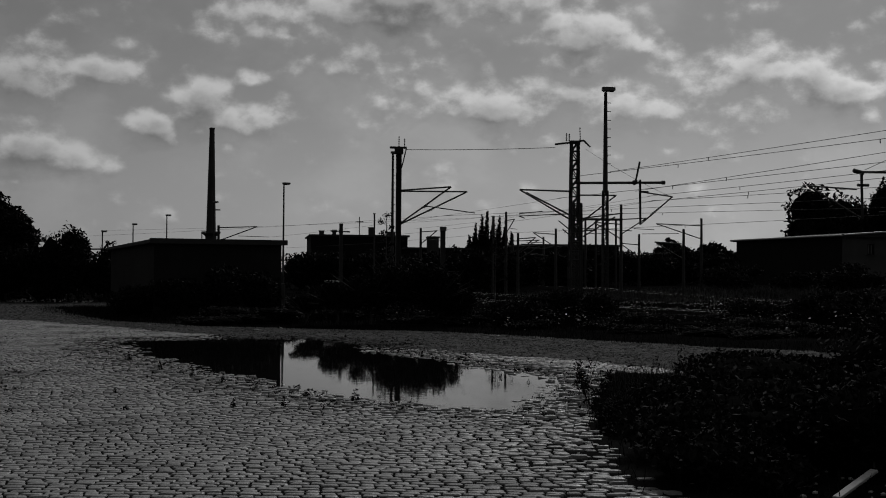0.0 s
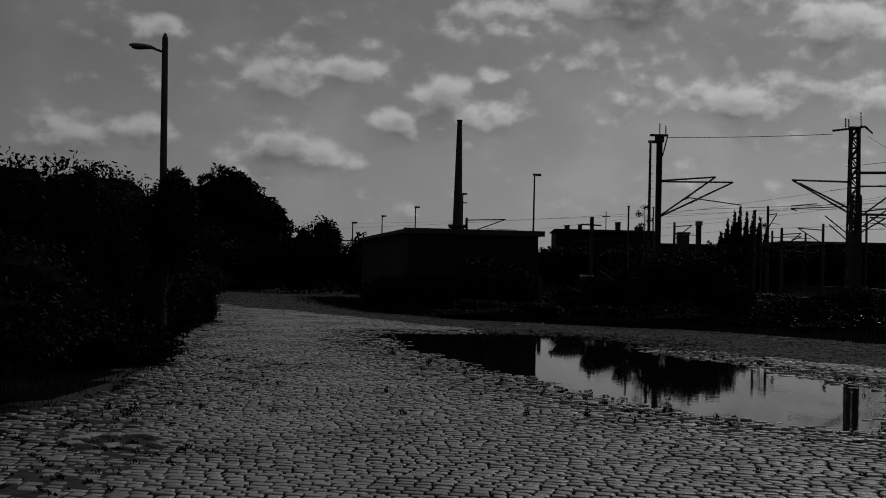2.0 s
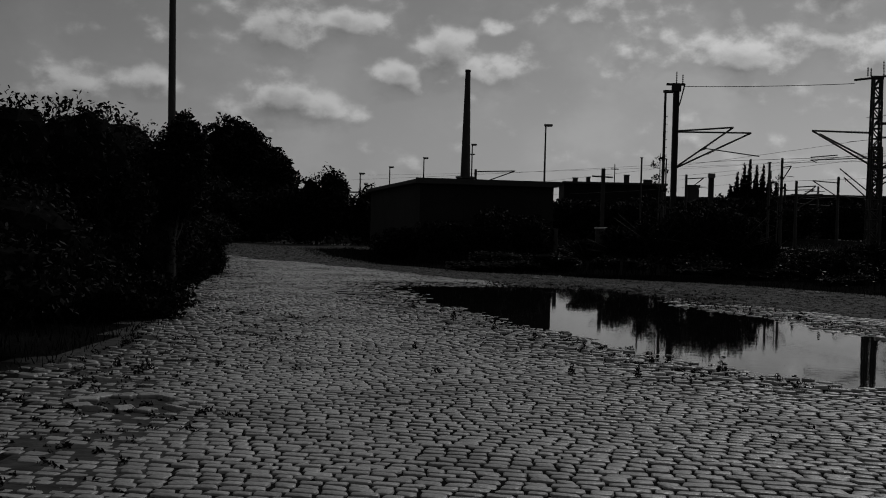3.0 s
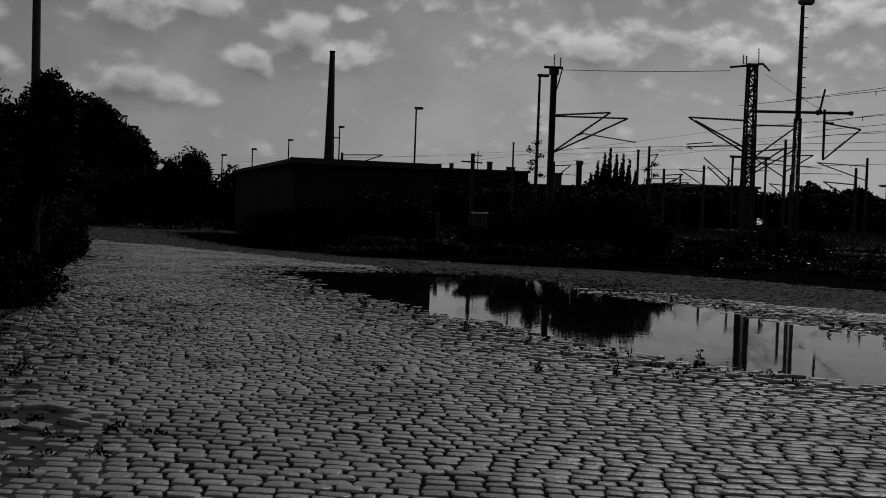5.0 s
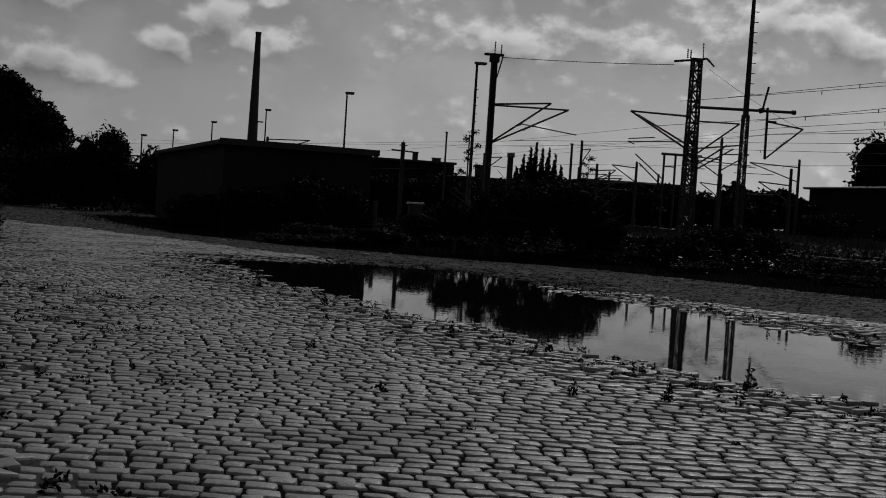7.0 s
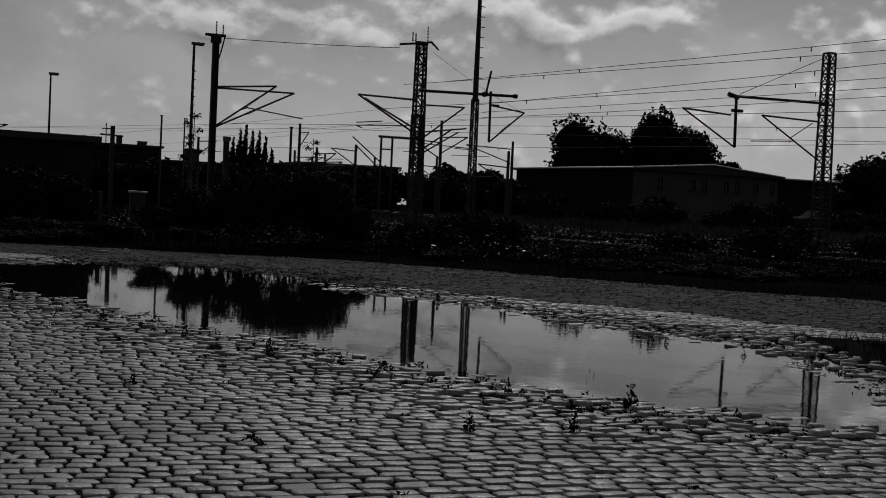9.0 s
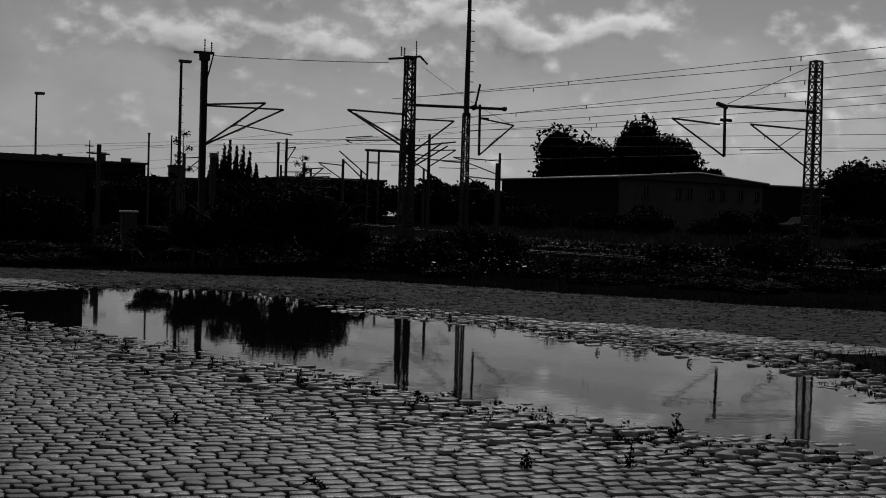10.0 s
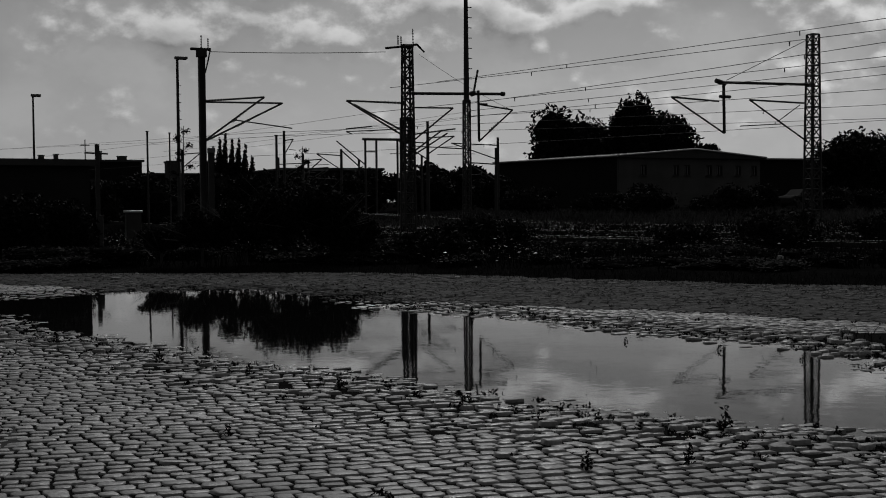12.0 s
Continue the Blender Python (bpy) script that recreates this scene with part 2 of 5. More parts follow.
def box(bm, c, s, rz=0.0, bevel=0.0):
    r = bmesh.ops.create_cube(bm, size=1, matrix=Matrix.Translation(c) @ Matrix.Rotation(rz, 4, "Z") @ Matrix.Diagonal((*s, 1)))
    if bevel:
        es = list({e for v in r["verts"] for e in v.link_edges})
        bmesh.ops.bevel(bm, geom=es, offset=bevel, segments=2, affect="EDGES", profile=0.5)


def rod(bm, p, q, r0, r1=None, seg=8):
    p, q = Vector(p), Vector(q)
    d = q - p
    turn = d.to_track_quat("Z", "Y").to_matrix().to_4x4()
    bmesh.ops.create_cone(bm, cap_ends=True, segments=seg, radius1=r0, radius2=r0 if r1 is None else r1, depth=d.length,
                          matrix=Matrix.Translation((p + q) / 2) @ turn)


def rods(name, pairs, r, material, parent, label="", seg=6):
    bm = bmesh.new()
    for p, q in pairs:
        rod(bm, p, q, r, seg=seg)
    return part(name, bm, material, parent, label)


def insulator(name, p, q, parent, r=0.055, sheds=5):
    """A ribbed rod from p to q."""
    bm = bmesh.new()
    p, q = Vector(p), Vector(q)
    rod(bm, p, q, r * 0.45, seg=8)
    for i in range(sheds):
        c = p.lerp(q, (i + 0.5) / sheds)
        d = (q - p).normalized() * 0.018
        rod(bm, c - d, c + d, r, r * 0.6, seg=10)
    return part(name, bm, M_INSUL, parent)


# ---------------------------------------------------------------- lie of the land
WATER_Z = -0.036
PUDDLE = [(-1.0, 28.6), (-0.5, 24.4), (0.0, 22.2), (0.9, 19.7), (1.8, 17.3), (2.5, 15.7), (3.1, 14.4), (3.7, 13.3), (4.4, 12.5), (5.5, 12.2),
          (6.7, 13.8), (7.3, 16.5), (6.8, 18.3), (6.2, 20.6), (5.7, 22.5), (4.9, 24.2), (4.7, 25.6), (5.2, 26.9), (4.1, 29.0), (1.8, 30.0)]
PAVED = [(-4.0, -60.0), (-3.6, 11.0), (-3.25, 13.5), (-4.2, 18.9), (-5.6, 24.9), (-6.2, 31.5), (-10.1, 48.0), (-14.9, 67.0), (-12.9, 74.0), (-7.6, 68.5), (-2.5, 64.0),
         (-3.5, 60.8), (-8.6, 60.5), (-6.4, 50.0), (-3.6, 42.0), (0.2, 37.0), (4.0, 35.3), (8.0, 32.6), (10.2, 29.5), (12.2, 26.6), (14.8, 23.8),
         (19.0, 17.0), (15.0, 12.0), (8.8, 17.4), (7.5, 13.6), (6.3, 9.6), (5.75, 6.9), (5.6, -60.0)]


def poly_dist(poly, x, y):
    """Distance to a polygon's edge for arrays of points, negative inside."""
    p = np.array(poly)
    q = np.roll(p, -1, axis=0)
    best = np.full(x.shape, 1e9)
    inside = np.zeros(x.shape, bool)
    for (ax, ay), (bx, by) in zip(p, q):
        dx, dy = bx - ax, by - ay
        t = np.clip(((x - ax) * dx + (y - ay) * dy) / (dx * dx + dy * dy), 0, 1)
        best = np.minimum(best, np.hypot(x - ax - t * dx, y - ay - t * dy))
        cross = (ay > y) != (by > y)
        xi = ax + (y - ay) * dx / (dy if dy else 1e-9)
        inside ^= cross & (x < xi)
    return np.where(inside, -best, best)


def step(v, a, b):
    t = np.clip((v - a) / (b - a), 0, 1)
    return t * t * (3 - 2 * t)


def wobble(x, y):
    return 0.5 * np.sin(1.7 * x + 0.6 * y + 1.0) + 0.3 * np.sin(0.9 * y - 2.3 * x) + 0.3 * np.sin(3.1 * y + 1.3 * x + 2.0) + 0.2 * np.sin(5.3 * x - 4.1 * y)


def land(x, y):
    """Height of the paving's top at the place."""
    d = poly_dist(PUDDLE, x, y) + 0.22 * wobble(x, y)
    h = -0.13 + 0.085 * step(d, -1.2, -0.1) + 0.045 * step(d, -0.1, 1.4)
    h = h + 0.008 * np.sin(0.9 * x + 0.4 * y) + 0.006 * np.sin(1.3 * y - 0.7 * x)
    rise = 0.95 * step(y, 56, 84) * step(x, 12, 34)
    return h + rise  + 0.12 * step(poly_dist(PAVED, x, y), 0.3, 2.5)


def silted(x, y):
    """How far the paving lies under silt: the strip beyond the puddle."""
    f = (13 * (x + 1) + 9 * (y - 30)) / 15.8 + 0.4 * wobble(x * 0.6, y * 0.6)
    return step(f, 1.6, 3.4)


def dirt(x, y):
    """Patches of dirt trodden over the edge of the paving by the thicket."""
    d = poly_dist(PAVED, x, y)
    edge = step(d + 0.9 * wobble(x * 0.9, y * 0.7), -3.2, -1.3)
    return edge * step(wobble(x * 1.6 + 3, y * 1.3), -0.6, 0.3) * (x < 1.5) * (y < 20)


def stretch(lo, hi, near, far_step, limit):
    fine_part = np.arange(lo, hi, near)
    a, s = [lo], far_step
    while a[-1] > -limit:
        a.append(a[-1] - s)
        s *= 1.35
    b, s = [fine_part[-1]], far_step
    while b[-1] < limit:
        b.append(b[-1] + s)
        s *= 1.35
    return np.concatenate([np.array(a[:0:-1]), fine_part, np.array(b[1:])])


gx, gy = stretch(-20, 40, 0.33, 0.8, 2200), stretch(-8, 66, 0.33, 0.8, 2200)
X, Y = np.meshgrid(gx, gy)
inside = poly_dist(PAVED, X, Y)
Z = land(X, Y) - np.where(inside < 0.4, 0.0125 - 0.0055 * np.maximum(np.maximum(silted(X, Y), dirt(X, Y)), 0.8 * step(wobble(X * 0.9 + 4, Y * 0.9), 0.3, 0.8)), 0.042)
nx, ny = len(gx), len(gy)
idx = np.arange(nx * ny).reshape(ny, nx)
quads = np.stack([idx[:-1, :-1], idx[:-1, 1:], idx[1:, 1:], idx[1:, :-1]], -1).reshape(-1, 4)
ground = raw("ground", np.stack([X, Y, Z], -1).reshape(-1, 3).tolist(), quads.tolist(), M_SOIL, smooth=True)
tagged(ground, "dark bare soil and stubble round the old yard", "ground", kind="structure")
fc = inside[:-1, :-1].reshape(-1)
ground.data.materials.append(M_JOINT)
ground.data.materials.append(M_SILT)
sl = silted(X, Y)[:-1, :-1].reshape(-1)
ground.data.polygons.foreach_set("material_index", np.where(fc < 0.4, np.where((sl > 0.5) | (dirt(X, Y)[:-1, :-1].reshape(-1) > 0.45), 2, 1), 0).astype(np.int32))

# still water lying in the hollow
px, py = np.arange(-4, 11, 0.5), np.arange(9, 34, 0.5)
verts, faces = [], []
WX, WY = np.meshgrid(px, py)
keep = poly_dist(PUDDLE, WX, WY) < 2.2
wid = -np.ones(WX.shape, int)
wid[keep] = np.arange(keep.sum())
verts = [(x, y, WATER_Z) for x, y in zip(WX[keep], WY[keep])]
for j in range(len(py) - 1):
    for i in range(len(px) - 1):
        q = (wid[j, i], wid[j, i + 1], wid[j + 1, i + 1], wid[j + 1, i])
        if min(q) >= 0:
            faces.append([int(k) for k in q])
water = raw("water", verts, faces, M_WATER)
tagged(water, "still rain puddle mirroring the cloudy sky", "puddle", kind="structure")


# ---------------------------------------------------------------- plants
def bulge(x, y, z, k):
    """Lumpiness of a clump in a given direction."""
    return 1 + 0.13 * np.sin(x * 7 + k * 1.7) * np.sin(y * 6 + k) + 0.1 * np.sin(z * 9 + x * 5 + k * 0.6)


def leaf_cloud(rng, clumps, size, count, spread=0.22, floor=0.03):
    """Leaf quads scattered over the outer shell of lumpy ellipsoids: arrays of corners."""
    vol = np.array([c[3] * c[4] + c[4] * c[5] + c[3] * c[5] for c in clumps])
    pick = rng.choice(len(clumps), count, p=vol / vol.sum())
    C = np.array(clumps)[pick]
    d = rng.normal(size=(count, 3))
    d /= np.linalg.norm(d, axis=1)[:, None]
    lump = bulge(d[:, 0], d[:, 1], d[:, 2], pick)
    rad = lump * (1 - np.abs(rng.normal(0, spread, count)) + 0.05) + np.where(rng.random(count) < 0.02, rng.random(count) * 0.07, 0)
    P = C[:, :3] + d * C[:, 3:6] * rad[:, None]
    P[:, 2] = np.maximum(P[:, 2], floor)
    u = rng.normal(size=(count, 3))
    u /= np.linalg.norm(u, axis=1)[:, None]
    w = np.cross(u, rng.normal(size=(count, 3)))
    w /= np.linalg.norm(w, axis=1)[:, None]
    s = size * (0.55 + 0.9 * rng.random(count))[:, None]
    return np.stack([P - u * s, P + w * s * 0.45, P + u * s, P - w * s * 0.45], 1)


def crown_mesh(name, clumps, size, count, seed, core=0.76, spread=0.12):
    rng = np.random.default_rng(seed)
    bm = bmesh.new()
    # opaque lumps inside each clump put the crown's inner shade into the mesh
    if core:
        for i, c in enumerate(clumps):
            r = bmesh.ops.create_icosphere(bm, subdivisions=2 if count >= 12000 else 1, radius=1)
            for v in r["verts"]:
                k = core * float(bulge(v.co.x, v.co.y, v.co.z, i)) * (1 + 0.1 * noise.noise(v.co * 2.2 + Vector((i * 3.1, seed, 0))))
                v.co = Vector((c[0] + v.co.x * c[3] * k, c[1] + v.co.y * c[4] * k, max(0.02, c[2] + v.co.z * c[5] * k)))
    me0 = bpy.data.meshes.new("tmp")
    bm.to_mesh(me0)
    bm.free()
    v0 = np.empty(len(me0.vertices) * 3)
    me0.vertices.foreach_get("co", v0)
    f0 = [list(p.vertices) for p in me0.polygons]
    bpy.data.meshes.remove(me0)
    L = leaf_cloud(rng, clumps, size, count, spread).reshape(-1, 3)
    v = np.concatenate([v0.reshape(-1, 3), L])
    n0 = len(v0) // 3
    q = (np.arange(count * 4) + n0).reshape(-1, 4)
    me = bpy.data.meshes.new(name)
    me.from_pydata(v.tolist(), [], f0 + q.tolist())
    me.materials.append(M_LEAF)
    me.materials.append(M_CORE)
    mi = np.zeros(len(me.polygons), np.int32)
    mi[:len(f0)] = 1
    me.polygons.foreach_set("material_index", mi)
    return me


def random_clumps(rng, w, d, h, n, base=0.0, lump=0.42):
    out = []
    for i in range(n):
        a, r = rng.random() * 6.283, math.sqrt(rng.random()) * 0.72
        z = base + (h - base) * (0.22 + 0.55 * rng.random())
        k = lump * (0.65 + 0.6 * rng.random())
        x, y = math.cos(a) * r * w / 2, math.sin(a) * r * d / 2
        cz = min(z, h - k * (h - base) * 0.45)
        out.append((x, y, cz, k * w * 0.6, k * d * 0.6, min(k * (h - base) * 0.62, h - cz)))
    out.append((0, 0, base + (h - base) * 0.42, w * 0.36, d * 0.36, (h - base) * 0.42))
    return out


def limbs(bm, rng, h, r, clumps):
    rod(bm, (0, 0, -0.15), (0.05, 0.03, h * 0.55), r, r * 0.6, 8)
    for c in clumps[:8]:
        z = h * (0.25 + 0.3 * rng.random())
        rod(bm, (0.03, 0.02, z), (c[0], c[1], c[2]), r * 0.45, r * 0.12, 6)


def tree(name, at, w, d, h, base, seed, label, group="", count=5000, size=0.16, n=9, category="tree", rz=0.0):
    rng = np.random.default_rng(seed)
    cl = random_clumps(rng, w, d, h, n, base)
    e = thing(name, at, label, category, group, rz=rz)
    bm = bmesh.new()
    limbs(bm, rng, h, max(0.06, h * 0.022), cl)
    part("trunk", bm, M_BARK, e, "dark bark")
    crown = new("crown", crown_mesh("crown", cl, size, count, seed))
    crown.parent = e
    return e


def gz(x, y):
    return float(land(np.array([x]), np.array([y]))[0]) - 0.05


# thicket along the verge by the lane
TH = "thick dark leafy bushes beside the cobbled lane"
for i, (x, y, w, d, h, base) in enumerate([
        (-5.6, 12.6, 4.0, 3.2, 1.3, 0.0), (-6.2, 15.4, 4.0, 3.4, 2.1, 0.0), (-6.1, 18.8, 3.0, 2.8, 3.25, 0.0), (-7.6, 19.2, 3.6, 3.4, 3.05, 0.2), (-5.8, 21.0, 2.4, 2.4, 3.0, 0.2),
        (-4.6, 21.2, 1.2, 1.2, 3.45, 1.4), (-6.7, 24.4, 2.4, 3.0, 3.0, 0.0), (-7.9, 28.4, 2.8, 3.4, 3.3, 0.0), (-8.8, 33.0, 2.8, 4.0, 2.6, 0.0),
        (-9.6, 24.0, 4.6, 6.0, 3.3, 0.2), (-10.0, 31.0, 5.0, 6.0, 4.0, 0.2), (-11.5, 41.0, 5.0, 7.0, 3.4, 0.0), (-10.0, 14.0, 5.0, 5.0, 2.2, 0.0), (-4.6, 17.0, 1.2, 2.4, 0.7, 0.0), (-5.7, 22.8, 1.5, 2.4, 2.2, 0.0), (-5.2, 18.8, 1.6, 1.6, 2.3, 0.0),
        (-6.9, 26.4, 1.8, 3.2, 1.0, 0.0), (-6.75, 31.6, 1.5, 1.8, 1.3, 0.0), (-5.2, 23.0, 1.7, 1.4, 1.8, 0.0), (-7.6, 30.0, 2.0, 4.0, 1.1, 0.0), (-9.2, 38.0, 2.6, 5.0, 1.5, 0.0), (-11.2, 44.0, 2.6, 6.0, 1.6, 0.0), (-13.6, 52.0, 3.0, 7.0, 1.8, 0.0), (-15.8, 60.0, 3.0, 7.0, 2.0, 0.0)]):
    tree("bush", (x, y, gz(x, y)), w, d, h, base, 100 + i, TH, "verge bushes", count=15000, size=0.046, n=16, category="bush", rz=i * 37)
# broad tree closing the end of the lane
e = thing("tree", (-15.5, 76.0, gz(-15, 76) - 0.3), "broad dark tree closing the far end of the lane", "tree")
cl = [(-0.4, 0, 6.2, 1.9, 1.8, 1.7), (0.7, 0.2, 5.9, 1.3, 1.5, 1.5), (1.9, 0, 4.9, 1.5, 1.6, 1.4), (3.1, -0.2, 4.2, 0.95, 1.0, 0.85), (-2.0, 0, 5.0, 1.8, 1.8, 1.7),
      (2.4, 0, 3.1, 1.5, 1.6, 1.3), (0, 0, 3.0, 3.0, 2.4, 2.4), (-2.6, 0.3, 2.8, 2.2, 2.0, 2.2), (-3.4, 0, 4.0, 1.6, 1.6, 1.6), (1.2, -0.5, 1.6, 2.6, 1.6, 1.4)]
rng = np.random.default_rng(199)
bm = bmesh.new()
limbs(bm, rng, 6.5, 0.2, cl)
part("trunk", bm, M_BARK, e, "dark bark")
c = new("crown", crown_mesh("crown", cl, 0.15, 22000, 199))
c.parent = e
for i, (x, y, w, d, h) in enumerate([(-9.4, 70.0, 3.2, 3.0, 4.0), (-8.0, 69.0, 2.4, 2.6, 4.6), (-6.4, 69.0, 2.4, 2.4, 3.7), (-12.4, 70.5, 5.0, 4.0, 3.6), (-16.0, 68.0, 5.0, 4.0, 3.8)]):
    tree("bush", (x, y, gz(x, y)), w, d, h, 0.0, 160 + i, "feathery upright bush behind the bend of the lane", "bushes at the bend", count=4000, size=0.11, n=12, category="bush")

# band of scrub between the yard and the tracks
kinds = []
for k in range(5):
    rng = np.random.default_rng(200 + k)
    w, d, h = 3.2 + 0.5 * k, 2.4, (2.25, 1.7, 2.5, 1.4, 2.0)[k]
    kinds.append((tree("bush", (0, 0, -50), w, d, h, 0.0, 200 + k, "ragged dark scrub bush on the edge of the yard", "scrub", count=1700, size=0.085, n=11, category="bush"), h))
rng = np.random.default_rng(5)
spots = []
for i in range(110):
    # low growth over the strip between the yard and the tracks
    x = 0.5 + 36 * rng.random()
    y = 36 - 8.5 * float(step(np.array(x), 7.0, 18.0)) + 3.0 * (rng.random() ** 2) * 6
    if float(poly_dist(PAVED, np.array([x]), np.array([y]))[0]) < 1.1:
        y += 2.5
    spots.append((x, y, (0.28 + 0.012 * (y - 26)) * (0.6 + 0.7 * rng.random())))
for i, (x, y, want) in enumerate(spots):
    src, h = kinds[i % 5]
    m = pose(x, y, gz(x, y), 0, 0, rng.random() * 360) @ Matrix.Diagonal((1, 1, want / h, 1))
    c = copy_thing(src, m)
    c.scale = (0.6, 0.6, want / h)
for src, h in kinds:
    for o in (*src.children_recursive, src):
        bpy.data.objects.remove(o)

# leafy bushes on the far edge of the yard, mirrored in the puddle
for i, (x, y, w, d, h, b) in enumerate([(3.9, 37.2, 1.1, 1.0, 1.0, 0.45), (4.9, 36.9, 1.5, 1.4, 1.55, 0.5), (6.0, 36.7, 1.9, 1.6, 2.0, 0.35), (7.2, 36.4, 2.1, 1.8, 2.35, 0.3), (8.2, 36.2, 1.8, 1.6, 2.15, 0.3), (9.0, 36.2, 1.2, 1.2, 1.4, 0.2)]):
    e = thing("bush", (x, y, gz(x, y)), "leafy bush with twiggy stems on the far edge of the yard", "bush", "bushes beyond the puddle")
    r = np.random.default_rng(250 + i)
    cl = random_clumps(r, w, d, h, 16, b, 0.3)
    bm = bmesh.new()
    limbs(bm, r, h, 0.05, cl)
    for k in range(16):
        a = r.random() * 6.283
        rod(bm, (0, 0, h * 0.4), (math.cos(a) * w * 0.72, math.sin(a) * d * 0.6, h * (0.45 + 0.6 * r.random())), 0.018, 0.005, 5)
    part("trunk", bm, M_BARK, e, "dark twiggy branchwork")
    c = new("crown", crown_mesh("crown", cl, 0.055, 8000, 250 + i, core=0.5, spread=0.55))
    c.parent = e
for i, (x, y, w, d, h) in enumerate([(-0.7, 42.6, 2.2, 1.4, 1.7), (0.9, 42.6, 2.4, 1.4, 1.95), (2.4, 43.2, 2.0, 1.3, 1.75), (-2.6, 45.0, 1.6, 3.0, 1.2)]):
    tree("bush", (x, y, gz(x, y)), w, d, h, 0.0, 270 + i, "dark scrub growing against the shed wall", "scrub by the shed", count=4000, size=0.07, n=12, category="bush")

# scrub in front of the hall and over the field beside the tracks
for i in range(26):
    x = 33 + 2.1 * i
    y = 73 + 3 * math.sin(i * 1.7)
    h = 1.75 + 0.3 * math.sin(i * 2.9)
    tree("bush", (x, y, gz(x, y)), 3.4, 2.4, h, 0.0, 450 + i, "low dark scrub bush in front of the hall", "scrub by the hall", count=1600, size=0.1, n=9, category="bush")
for i, (x, y, h) in enumerate([(20.5, 33.5, 1.2), (22.2, 35.0, 1.35), (19.0, 36.0, 0.9), (12.0, 36.5, 1.25), (10.8, 35.2, 0.9), (27.0, 36.0, 1.0), (14.0, 38.0, 1.1), (31.0, 40.0, 1.2)]):
    tree("bush", (x, y, gz(x, y)), 2.2, 1.8, h, 0.0, 480 + i, "tall ragged weeds beside the siding", "tall weeds", count=2600, size=0.06, n=10, category="bush")

# bush on the near edge of the yard
for i, (x, y, w, d, h) in enumerate([(7.2, 7.4, 2.7, 2.4, 0.82), (8.5, 9.4, 2.88, 3.2, 0.79), (9.6, 12.4, 2.4, 3.4, 0.57), (10.8, 15.8, 2.56, 3.4, 0.21), (10.4, 8.0, 3.4, 3.4, 1.73), (7.7, 10.0, 1.8, 2.0, 0.47), (12.2, 11.4, 4.0, 4.0, 1.66), (6.3, 6.1, 1.6, 1.4, 0.52), (8.0, 6.2, 2.2, 1.8, 0.92), (6.6, 9.2, 1.2, 1.8, 0.2), (7.3, 11.2, 1.2, 1.8, 0.2), (9.4, 5.4, 2.4, 2.2, 1.03)]):
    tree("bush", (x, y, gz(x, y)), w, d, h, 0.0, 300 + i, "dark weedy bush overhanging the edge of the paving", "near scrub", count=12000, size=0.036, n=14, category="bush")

# thin saplings among the masts
for i, (x, y, h) in enumerate([(8.7, 58.0, 4.95), (15.2, 62.0, 4.3)]):
    e = thing("sapling", (x, y, gz(x, y)), "thin sparse sapling standing among the railway masts", "tree", "saplings")
    r = np.random.default_rng(720 + i)
    bm = bmesh.new()
    rod(bm, (0, 0, 0), (0.05, 0, h), 0.04, 0.012, 6)
    cl = []
    for k in range(11):
        a, z = k * 2.4, h * (0.35 + 0.06 * k)
        reach = 0.75 - 0.05 * k
        rod(bm, (0.02, 0, z - 0.2), (math.cos(a) * reach, math.sin(a) * reach, z), 0.014, 0.005, 5)
        cl.append((math.cos(a) * reach * 0.8, math.sin(a) * reach * 0.8, z, 0.26, 0.26, 0.16))
    part("trunk", bm, M_BARK, e, "thin dark stem and twigs")
    c = new("crown", crown_mesh("crown", cl, 0.05, 1000, 720 + i, core=0, spread=0.6))
    c.parent = e

# columnar poplars and far trees
for i, (x, h, w) in enumerate([(25.5, 5.4, 2.0), (26.2, 6.8, 1.5), (26.9, 7.7, 1.5), (27.5, 8.2, 1.3), (28.2, 7.5, 1.4), (28.9, 7.6, 1.3), (29.6, 6.8, 1.5), (30.3, 5.6, 1.7)]):
    cl = [(0.1 * math.sin(k * 2.1), 0.1 * math.cos(k), h * (0.2 + 0.155 * k), w * (0.5 - 0.1 * k), w * (0.5 - 0.1 * k), h * 0.18) for k in range(5)]
    e = thing("poplar", (x, 130, gz(x, 130)), "slim pointed poplar among the far railway sidings", "tree", "poplars")
    bm = bmesh.new()
    rod(bm, (0, 0, 0), (0, 0, h * 0.7), 0.12, 0.05)
    part("trunk", bm, M_BARK, e)
    c = new("crown", crown_mesh("crown", cl, 0.15, 3000, 330 + i))
    c.parent = e
for i, (x, y, w, h, b) in enumerate([(68.2, 130, 10.2, 12.5, 2.0), (63.2, 127, 3.6, 8.2, 2.0), (79.4, 131, 10.4, 12.4, 2.0), (75.9, 130, 5.4, 14.6, 2.0), (84.6, 128, 5.0, 8.2, 2.0), (88.8, 128, 4.0, 6.6, 2.0)]):
    tree("tree", (x, y, 1.2), w, w * 0.9, h - 1.2, b - 1.2, 350 + i, "large dark tree behind the long low hall", "trees behind the hall", count=15000, size=0.26, n=22)
